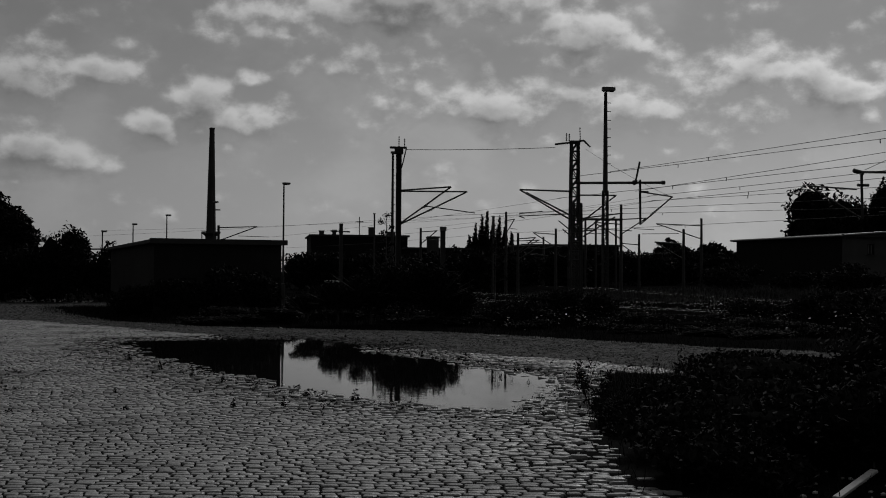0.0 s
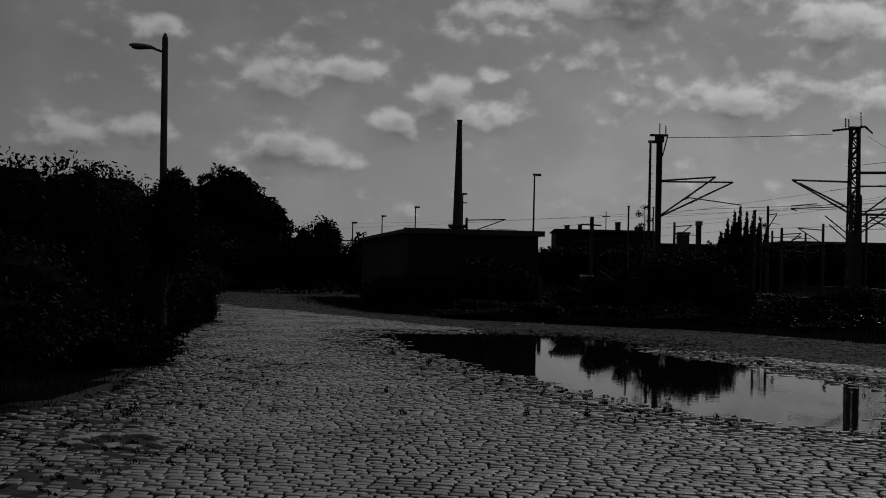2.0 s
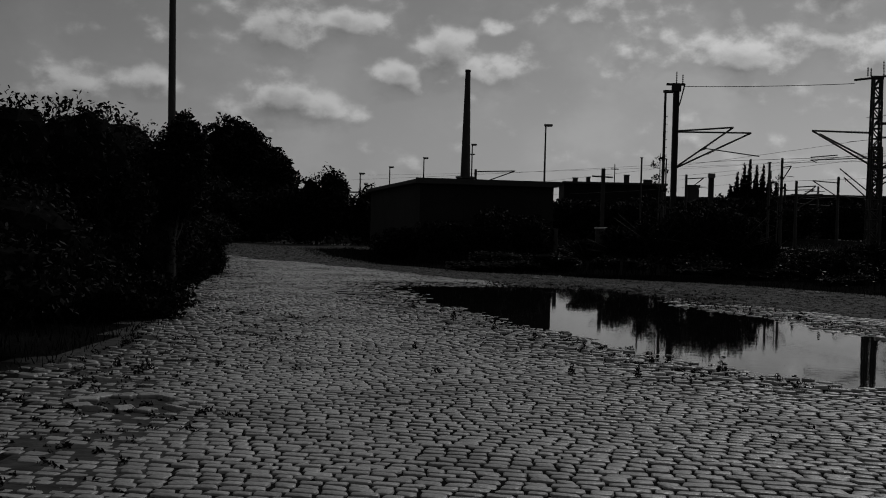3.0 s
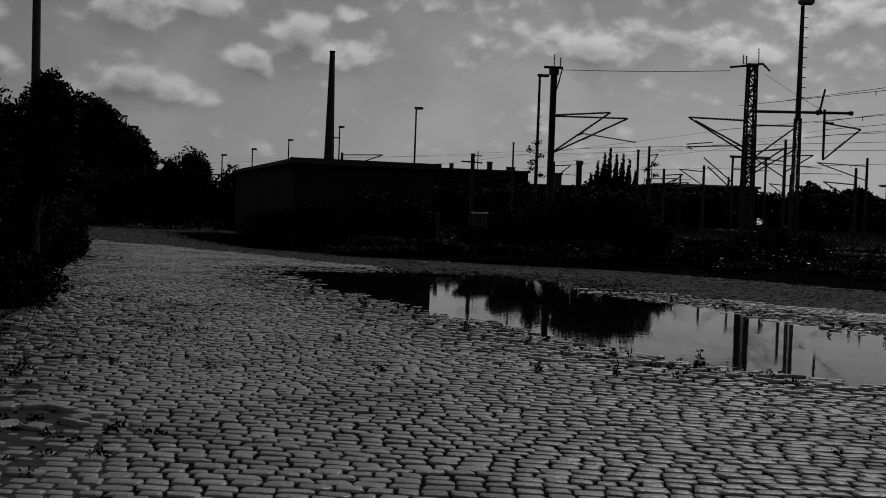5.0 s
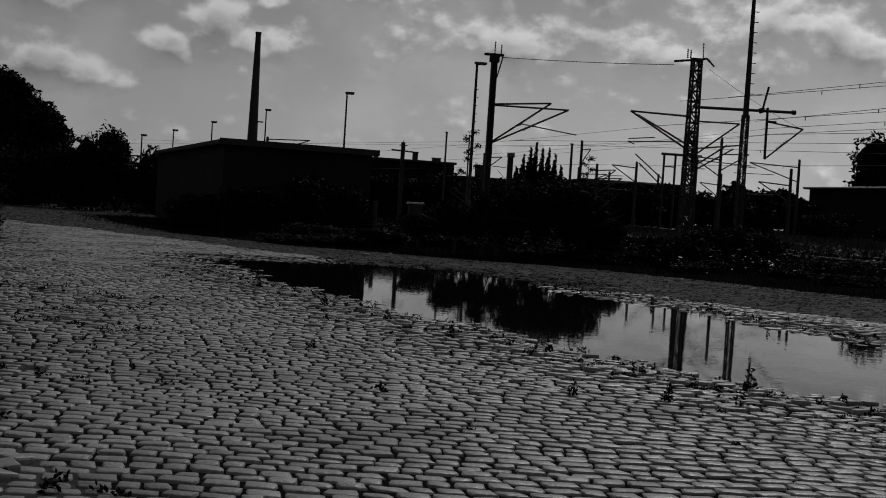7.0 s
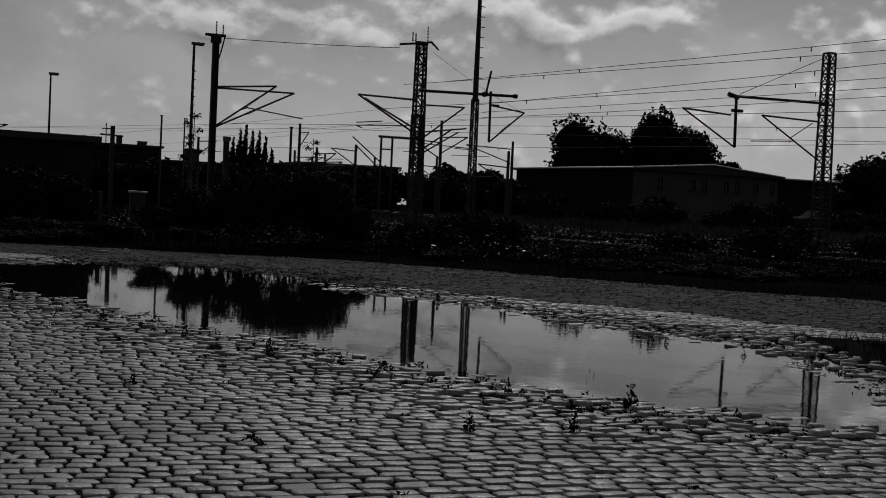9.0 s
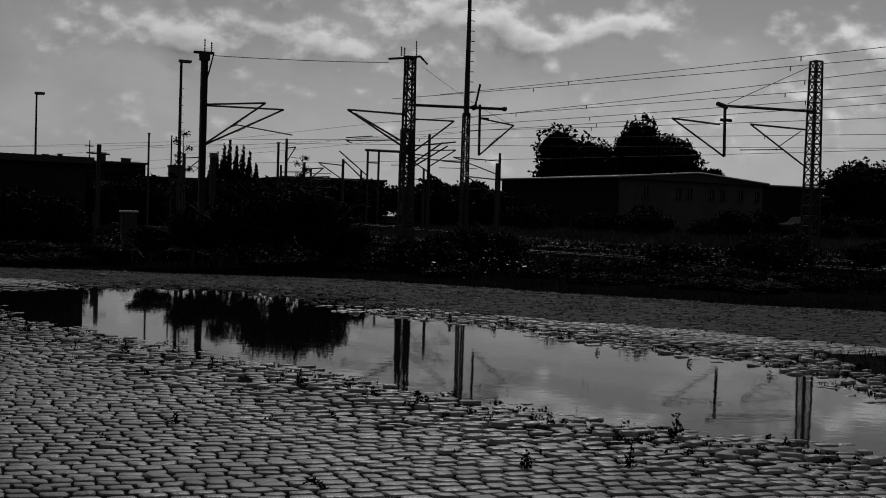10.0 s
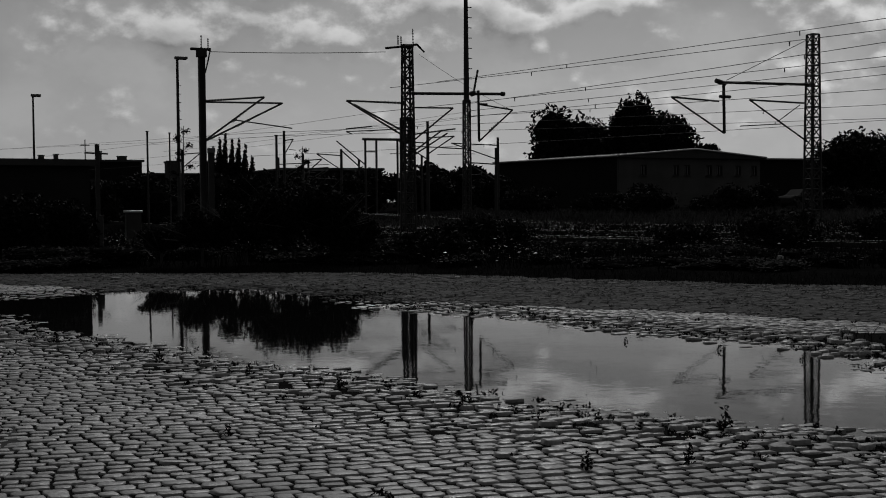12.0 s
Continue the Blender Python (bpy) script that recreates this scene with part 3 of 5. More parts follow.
for i, (x, y, w, h) in enumerate([(42.5, 110, 4.2, 5.3), (45.4, 110, 4.4, 5.1), (47.8, 110, 2.4, 4.4), (82.6, 100, 8.0, 7.4), (88.5, 101, 11.0, 8.8), (98, 101, 11.0, 8.4), (72.0, 99, 6.0, 4.6), (77.0, 99, 6.0, 4.8), (33.5, 112, 4.0, 4.4), (53.8, 106, 1.1, 5.7), (27.5, 112, 4, 4.2)]):
    tree("tree", (x, y, gz(x, y)), w, w * 0.8, h - gz(x, y), 0.2, 380 + i, "low round tree on the skyline", "skyline trees", count=4600, size=0.24, n=10)
for i in range(22):
    x = -30 + 2.9 * i if i < 6 else 6 + 2.15 * (i - 6)
    y = 88 + 2 * (i % 3)
    h = 3.9 + 0.35 * math.sin(i * 2.3) if i >= 6 else 3.2
    if 5 < i < 9:
        h, y = 3.6, 100
    tree("bush", (x, y, gz(x, y)), 4.6, 3.4, h - gz(x, y), 0.0, 400 + i, "dense dark hedge bush on the far side of the sidings", "far hedge", count=2600, size=0.15, n=9, category="bush")


# ---------------------------------------------------------------- railway masts
def lattice(name, at, w0, w1, h, parent, bays, r=0.052):
    """Four corner angles with zigzag bracing, tapering from w0 to w1."""
    x, y, z = at
    half = lambda t: (w0 + (w1 - w0) * t) / 2
    for sx, sy in ((1, 1), (1, -1), (-1, 1), (-1, -1)):
        bm = bmesh.new()
        rod(bm, (x + sx * half(0), y + sy * half(0), z), (x + sx * half(1), y + sy * half(1), z + h), r, seg=5)
        part("corner_angle", bm, M_STEEL, parent)
    bm = bmesh.new()
    for i in range(bays):
        a, b = i / bays, (i + 1) / bays
        ha, hb, za, zb = half(a), half(b), z + a * h, z + b * h
        s = 1 if i % 2 else -1
        for sy in (1, -1):
            rod(bm, (x - s * ha, y + sy * ha, za), (x + s * hb, y + sy * hb, zb), r * 0.6, seg=4)
            rod(bm, (x - hb, y + sy * hb, zb), (x + hb, y + sy * hb, zb), r * 0.6, seg=4)
        for sx in (1, -1):
            rod(bm, (x + sx * ha, y - s * ha, za), (x + sx * hb, y + s * hb, zb), r * 0.6, seg=4)
            rod(bm, (x + sx * hb, y - hb, zb), (x + sx * hb, y + hb, zb), r * 0.6, seg=4)
    part("bracing", bm, M_STEEL, parent)


def foot(parent, at=(0, 0, 0), s=0.7):
    bm = bmesh.new()
    box(bm, (at[0], at[1], at[2] + 0.05), (s, s, 0.5), bevel=0.03)
    part("foundation", bm, M_CONC, parent, "concrete foundation block")


# solid mast with two brackets
mx, my = 9.1, 55.83
g = gz(mx, my)
e = thing("catenary_mast", (mx, my, g), "dark steel overhead-line mast with two raked brackets", "railway mast", "railway masts")
foot(e)
bm = bmesh.new()
for sx in (-1, 1):
    box(bm, (sx * 0.11, 0, 4.0), (0.035, 0.26, 8.0))
box(bm, (0, 0, 4.0), (0.2, 0.05, 8.0))
part("post", bm, M_STEEL, e, "rolled steel post")
bm = bmesh.new()
box(bm, (-0.03, 0, 7.98), (0.84, 0.2, 0.1), bevel=0.02)
box(bm, (0, 0, 7.8), (0.42, 0.24, 0.3), bevel=0.03)
part("head_plate", bm, M_STEEL, e)
for x, h in ((0.0, 8.62), (0.28, 8.5)):
    insulator("insulator", (x, 0, 8.0), (x, 0, h - g), e, 0.045)
rods("hanger", [((0.38, 0, 8.0), (0.22, 0, 7.3)), ((0.22, 0, 7.3), (0.14, 0, 7.0))], 0.03, M_STEEL, e)
rods("bracket", [((0.1, 0, 5.86), (2.63, 0, 6.08)), ((0.14, 0, 4.26), (2.63, 0, 6.08))], 0.04, M_STEEL, e)
rods("bracket", [((0.1, 0.3, 5.84), (3.5, 0.3, 5.87)), ((0.14, 0.3, 4.2), (3.5, 0.3, 5.87))], 0.04, M_STEEL, e)
rods("steady_arm", [((1.45, 0.15, 5.1), (3.87, 0.15, 4.8)), ((1.45, 0.15, 5.1), (1.2, 0.15, 5.0))], 0.026, M_STEEL, e)
insulator("insulator", (1.2, 0, 5.0), (1.9, 0, 5.55), e, 0.07)
insulator("insulator", (0.3, 0.0, 5.88), (0.9, 0.0, 5.93), e, 0.06)
insulator("insulator", (1.5, 0.3, 4.85), (2.1, 0.3, 5.17), e, 0.07)

# lattice mast with the long cross-arm
mx, my = 17.74, 54.6
g = gz(mx, my)
e = thing("catenary_mast", (mx, my, g), "tall lattice railway mast with a long cross-arm and brackets", "railway mast", "railway masts")
foot(e)
lattice("lattice", (0, 0, 0.2), 0.5, 0.34, 8.1, e, 18)
bm = bmesh.new()
box(bm, (0, 0, 8.3), (0.5, 0.3, 0.16), bevel=0.02)
rod(bm, (-1.0, 0, 8.18), (-0.1, 0, 8.3), 0.05)
rod(bm, (0.1, 0, 8.33), (0.45, 0, 8.4), 0.05)
rod(bm, (0.45, 0, 8.4), (0.62, 0, 8.25), 0.05)
rod(bm, (0.62, 0, 8.25), (0.8, 0, 8.08), 0.04)
part("head_arm", bm, M_STEEL, e)
insulator("insulator", (-0.42, 0, 8.35), (-0.42, 0, 8.75), e, 0.05)
insulator("insulator", (-0.28, 0, 8.35), (-0.28, 0, 8.72), e, 0.05)
insulator("insulator", (0.28, 0, 8.4), (0.26, 0, 9.06), e, 0.045)
bm = bmesh.new()
rod(bm, (0, 0, 6.28), (4.62, 0, 6.38), 0.065)
rod(bm, (4.5, 0, 6.38), (4.66, 0, 6.38), 0.1)
part("cross_arm", bm, M_STEEL, e)
bm = bmesh.new()
rod(bm, (3.37, 0, 6.5), (3.39, 0, 4.26), 0.06)
rod(bm, (3.0, 0, 6.33), (3.2, 0, 6.4), 0.12)
rod(bm, (3.14, 0, 6.4), (3.35, 0, 7.4), 0.05)
rod(bm, (3.39, 0, 5.9), (3.8, 0, 5.9), 0.05)
part("drop_post", bm, M_STEEL, e)
rods("bracket", [((3.39, 0, 4.26), (5.06, 0, 5.68)), ((3.5, 0, 5.88), (5.06, 0, 5.68))], 0.036, M_STEEL, e)
rods("bracket", [((-2.78, 0, 5.9), (-0.2, 0, 5.86)), ((-2.78, 0, 5.9), (-0.3, 0, 4.5)), ((-2.4, 0.2, 5.78), (-0.2, 0.2, 4.7))], 0.042, M_STEEL, e)
insulator("insulator", (-1.1, 0, 5.88), (-0.3, 0, 5.86), e, 0.07)
rods("bracket", [((0.25, 0, 4.25), (2.14, 0, 5.7)), ((0.25, 0, 5.68), (2.14, 0, 5.7))], 0.036, M_STEEL, e)
rods("bracket", [((0.25, 0.3, 3.7), (1.75, 0.3, 4.75))], 0.036, M_STEEL, e)
rods("steady_arm", [((-2.78, 0.1, 4.72), (-1.6, 0.1, 4.85)), ((-2.78, 0.1, 4.6), (-0.3, 0.1, 4.75)), ((-2.5, 0.1, 4.5), (-2.78, 0.1, 4.6))], 0.024, M_STEEL, e)
insulator("insulator", (3.9, 0, 4.72), (4.4, 0, 5.14), e, 0.07)
# second, lower lattice post just behind
e = thing("catenary_mast", (18.3, 56.2, gz(18.3, 56.2)), "shorter lattice railway mast behind the taller one", "railway mast", "railway masts")
foot(e)
lattice("lattice", (0, 0, 0.2), 0.44, 0.38, 5.15, e, 12)
rods("bracket", [((0.2, 0, 4.6), (2.4, 0, 4.9)), ((0.2, 0, 3.6), (2.0, 0, 4.7))], 0.034, M_STEEL, e)
rods("steady_arm", [((0.3, 0, 4.1), (2.9, 0, 4.0))], 0.022, M_STEEL, e)
# lattice footbridge far behind the bend of the lane
e = thing("footbridge", (-7.6, 85, gz(-7.6, 85)), "low lattice footbridge of dark steel, far off", "footbridge")
for x in (-1.6, 1.6):
    bm = bmesh.new()
    box(bm, (x, 0, 1.4), (0.2, 0.2, 2.9))
    part("pier", bm, M_STEEL, e)
rods("chord", [((-2.6, 0, 2.8), (2.6, 0, 2.9))], 0.09, M_STEEL, e)
rods("chord", [((-2.6, 0, 3.3), (2.6, 0, 3.4))], 0.05, M_STEEL, e)
rods("lattice", [((-2.5 + 0.5 * k, 0, 2.8 + 0.5 * (k % 2)), (-2.0 + 0.5 * k, 0, 3.3 - 0.5 * (k % 2))) for k in range(9)], 0.035, M_STEEL, e)
# portal of two posts
e = thing("railway_portal", (27.3, 84.0, gz(27.3, 84)), "steel portal of three posts beyond the lattice mast", "railway portal")
for x in (-0.95, -0.15, 1.4):
    bm = bmesh.new()
    rod(bm, (x, 0, 0), (x, 0, 5.2), 0.08)
    part("post", bm, M_STEEL, e)
rods("beam", [((-1.15, 0, 5.15), (1.7, 0, 5.15))], 0.09, M_STEEL, e)
rods("bracket", [((-3.0, 0, 5.0), (-0.95, 0, 3.4)), ((-2.7, 0, 4.4), (-0.95, 0, 2.9)), ((-0.9, 0, 4.3), (-0.15, 0, 4.3))], 0.045, M_STEEL, e)

# lattice mast with suspended arm, further along
mx, my = 34.5, 48.5
g = gz(mx, my)
e = thing("catenary_mast", (mx, my, g), "broad lattice railway mast carrying a suspended bracket", "railway mast", "railway masts")
foot(e, s=0.9)
lattice("lattice", (0, 0, 0.2), 0.56, 0.36, 8.6, e, 19)
bm = bmesh.new()
rod(bm, (-0.1, 0, 6.6), (-5.0, 0, 6.55), 0.06)
rod(bm, (-5.15, 0, 6.62), (-4.65, 0, 6.5), 0.1)
part("cross_arm", bm, M_STEEL, e)
rods("drop_post", [((-4.75, 0, 6.5), (-4.71, 0, 4.4)), ((-4.95, 0, 5.95), (-4.4, 0, 5.95))], 0.07, M_STEEL, e)
rods("bracket", [((-4.71, 0, 4.4), (-7.38, 0, 5.87)), ((-7.38, 0, 5.87), (-5.0, 0, 5.75))], 0.04, M_STEEL, e)
rods("bracket", [((-0.3, 0, 4.1), (-3.4, 0, 5.85)), ((-3.4, 0, 5.85), (-0.4, 0, 5.78))], 0.04, M_STEEL, e)
rods("steady_arm", [((-3.9, 0, 4.72), (-1.7, 0, 4.85)), ((-1.9, 0, 4.95), (-0.7, 0, 5.7))], 0.022, M_STEEL, e)
rods("stay", [((-4.6, 0, 6.65), (-0.2, 0, 8.6))], 0.014, M_WIRE, e)

# smaller masts further down the line
for i, (x, y, h, arms) in enumerate([(24.1, 67.6, 6.1, ((-1.7, 1.2), (1.6, 0.9))), (32.0, 75, 5.7, ((-3.2, 0.5),)), (14.1, 85, 5.2, ((1.2, 0.3),)), (22.6, 78, 5.0, ((-1.6, 0.4),)),
                                   (19.5, 76, 4.6, ((1.6, 0.9), (1.2, 0.4))), (22.5, 92, 5.0, ((1.6, 0.9), (2.2, 0.5))), (26, 96, 5.0, ((1.6, 0.9),)), (28, 90, 4.8, ((-1.6, 0.8),)), (27.5, 66, 4.6, ((-1.8, 0.9),)), (30.5, 84, 4.9, ((-1.5, 0.8),)), (-0.43, 80, 5.0, ((2.6, 0.15),)), (19.5, 80, 6.2, ((0.6, 0.6),))]):
    e = thing("catenary_mast", (x, y, gz(x, y)), "distant slim overhead-line mast with short bracket", "railway mast", "far railway masts")
    h -= gz(x, y)
    bm = bmesh.new()
    rod(bm, (0, 0, 0), (0, 0, h), 0.12, 0.08)
    part("post", bm, M_STEEL, e)
    for dx, dz in arms:
        rods("bracket", [((0, 0, h - dz - 0.9), (dx, 0, h - dz + 0.1)), ((0, 0, h - dz), (dx, 0, h - dz + 0.1))], 0.035, M_STEEL, e)
        rods("steady_arm", [((dx * 0.5, 0, h - dz - 0.55), (dx * 1.3, 0, h - dz - 0.6))], 0.02, M_STEEL, e)


# ---------------------------------------------------------------- lamps and posts
def yard_lamp(at, h, r, label, head=(0.5, 0.22, 0.12), side=1, group="yard lamps"):
    e = thing("yard_lamp", at, label, "lamp post", group)
    bm = bmesh.new()
    rod(bm, (0, 0, -0.1), (0, 0, h), r, r * 0.6, 10)
    part("pole", bm, M_STEEL, e)
    bm = bmesh.new()
    box(bm, (side * head[0] * 0.3, 0, h + head[2] / 2), head, bevel=0.02)
    part("lamp_head", bm, M_LAMP, e)
    bm = bmesh.new()
    box(bm, (side * head[0] * 0.3, 0, h - 0.01), (head[0] * 0.8, head[1] * 0.8, 0.03))
    part("diffuser", bm, M_GLASS, e)
    return e


mx, my = 17.18, 47.26
e = thing("yard_lamp", (mx, my, gz(mx, my)), "very tall floodlight mast, lattice below and tube above", "lamp post", "yard lamps")
foot(e, s=0.8)
lattice("lattice", (0, 0, 0.2), 0.24, 0.19, 5.2, e, 16, r=0.034)
bm = bmesh.new()
rod(bm, (0, 0, 5.3), (0, 0, 9.7), 0.11, 0.07, 10)
part("tube", bm, M_STEEL, e)
for i in range(9):
    bm = bmesh.new()
    rod(bm, (0.05, 0, 6.2 + i * 0.38), (0.24, 0, 6.2 + i * 0.38), 0.018, seg=5)
    part("rung", bm, M_STEEL, e)
bm = bmesh.new()
box(bm, (0.13, 0, 9.85), (0.56, 0.3, 0.17), bevel=0.03)
part("lamp_head", bm, M_LAMP, e)
bm = bmesh.new()
box(bm, (0.13, 0, 9.75), (0.46, 0.24, 0.03))
part("diffuser", bm, M_GLASS, e)
e = yard_lamp((9.66, 63.7, gz(9.66, 63.7)), 8.45, 0.1, "tall slim yard lamp with a flat head", (0.6, 0.25, 0.12))
for i in range(6):
    bm = bmesh.new()
    rod(bm, (-0.04, 0, 5.2 + i * 0.4), (0.16, 0, 5.2 + i * 0.4), 0.016, seg=5)
    part("rung", bm, M_STEEL, e)
yard_lamp((3.77, 71.2, gz(3.8, 71)), 7.15, 0.075, "slim yard lamp behind the shed", (0.5, 0.22, 0.12))
for x, y, z in ((-3.74, 78.1, 5.45), (-6.23, 81.4, 4.95), (-7.5, 75.2, 4.25), (-0.58, 75.0, 6.2), (-1.9, 88, 4.6)):
    yard_lamp((x, y, gz(x, y)), z, 0.06, "small distant yard lamp behind the shed", (0.36, 0.18, 0.09), group="distant yard lamps")
for x, y, z, r in ((11.2, 74, 5.6, 0.05), (9.2, 69.5, 5.4, 0.06), (17.6, 75, 5.6, 0.09), (49.9, 108, 5.4, 0.09)):
    e = thing("post", (x, y, gz(x, y)), "plain slim steel post beside the tracks", "post", "trackside posts")
    bm = bmesh.new()
    rod(bm, (0, 0, 0), (0, 0, z - gz(x, y)), r, r * 0.8)
    part("shaft", bm, M_STEEL, e)
    bm = bmesh.new()
    rod(bm, (0, 0, z - gz(x, y)), (0, 0, z - gz(x, y) + 0.05), r * 1.4)
    part("cap", bm, M_STEEL, e)

# street lamp over the thicket
px0, py0 = -4.65, 21.2
sg = gz(px0, py0)
e = thing("street_lamp", (px0, py0, sg), "slim concrete street lamp with one raked arm, standing in the thicket", "street lamp")
e.scale = (0.93, 0.93, 0.93)
bm = bmesh.new()
rod(bm, (0, 0, -0.1), (-0.08, 0, 6.32), 0.09, 0.062, 12)
rod(bm, (-0.08, 0, 6.32), (-0.08, 0, 6.42), 0.062, 0.02, 12)
part("pole", bm, M_CONC, e)
bm = bmesh.new()
rod(bm, (-0.08, 0, 6.03), (-0.36, 0, 6.12), 0.026, 0.022)
part("arm", bm, M_STEEL, e)
bm = bmesh.new()
bmesh.ops.create_uvsphere(bm, u_segments=14, v_segments=8, radius=1, matrix=Matrix.Translation((-0.55, 0, 6.15)) @ Matrix.Rotation(0.1, 4, "Y") @ Matrix.Diagonal((0.28, 0.1, 0.055, 1)))
part("lamp_head", bm, M_LAMP, e, smooth=True)
bm = bmesh.new()
bmesh.ops.create_uvsphere(bm, u_segments=12, v_segments=6, radius=1, matrix=Matrix.Translation((-0.59, 0, 6.13)) @ Matrix.Diagonal((0.18, 0.08, 0.05, 1)))
part("diffuser", bm, M_GLASS, e, smooth=True)

# ---------------------------------------------------------------- overhead wires
WIRES = [
    ((21.2, 54.6, 7.24), (26.9, 36.0, 7.56)), ((19.7, 56.0, 7.04), (26.9, 36.0, 7.20)), ((22.4, 54.6, 6.28), (26.9, 36.0, 6.80)),
    ((20.3, 60.0, 6.21), (28.8, 38.0, 6.64)), ((24.3, 58.0, 6.21), (28.8, 38.0, 6.31)), ((24.5, 58.0, 5.94), (30.7, 40.0, 6.29)),
    ((25.3, 60.0, 6.04), (30.7, 40.0, 5.76)), ((18.0, 75.0, 5.86), (38.3, 48.0, 5.98)), ((23.2, 80.0, 6.08), (42.1, 52.0, 5.70)),
    ((22.3, 90.0, 5.15), (31.8, 70.0, 5.29)),
]


def wire(p, q, r, label, sag, droppers=0):
    bm = bmesh.new()
    p, q = Vector(p), Vector(q)
    pts = [p.lerp(q, i / 16) - Vector((0, 0, sag * 4 * (i / 16) * (1 - i / 16))) for i in range(17)]
    side = (q - p).cross(Vector((0, 0, 1))).normalized() * r
    up = Vector((0, 0, r))
    rings = [[bm.verts.new(c + o) for o in (side, up, -side, -up)] for c in pts]
    for a, b in zip(rings, rings[1:]):
        for k in range(4):
            bm.faces.new((a[k], a[k - 1], b[k - 1], b[k]))
    mid = thing("overhead_wire", pts[0], label, "overhead wire", "overhead wires")
    bmesh.ops.translate(bm, vec=-pts[0], verts=bm.verts)
    part("strand", bm, M_WIRE, mid)
    for k in range(droppers):
        c = pts[3 + k * 4] - pts[0]
        bm = bmesh.new()
        rod(bm, c, c - Vector((0, 0, 0.16)), 0.02, seg=5)
        part("clip", bm, M_WIRE, mid)


for p, q in WIRES:
    p, q = Vector(p), Vector(q)
    wire(p - (q - p) * 0.15, q + (q - p) * 1.1, 0.012, "thin dark overhead wire strung between the masts", 0.12, 3)
    if p.z < 6.25:
        wire(p - (q - p) * 0.1, p - (q - p) * 2.0 + Vector((0, 0, -0.4)), 0.008, "thin dark overhead wire running away down the line", 0.15)
wire((9.45, 55.8, 7.95), (16.75, 54.6, 8.1), 0.014, "single wire slung between two mast heads", 0.05)
wire((18.3, 54.6, 8.05), (22.8, 54.6, 5.72), 0.009, "slack wire from the mast head to the bracket tip", 0.12)

# ---------------------------------------------------------------- chimney
e = thing("factory_chimney", (-1.62, 98, gz(-1.6, 98)), "slender sooty brick chimney with a collar, far off", "chimney")
bm = bmesh.new()
rod(bm, (0, 0, 0), (0, 0, 4.8), 0.52, 0.46, 20)
part("plinth", bm, M_BRICK, e)
bm = bmesh.new()
rod(bm, (0, 0, 4.8), (0, 0, 13.58), 0.40, 0.2, 20)
part("shaft", bm, M_BRICK, e)
bm = bmesh.new()
rod(bm, (0, 0, 4.95), (0, 0, 5.1), 0.78, 0.78, 20)
rod(bm, (0, 0, 4.7), (0, 0, 4.95), 0.46, 0.74, 20)
part("collar", bm, M_CONC, e)
bm = bmesh.new()
rod(bm, (0, 0, 13.53), (0, 0, 13.68), 0.23, 0.23, 20)
part("cap", bm, M_CONC, e)
bm = bmesh.new()
rod(bm, (0.3, 0, 6.9), (0.75, 0, 6.9), 0.05)
part("bracket", bm, M_STEEL, e)


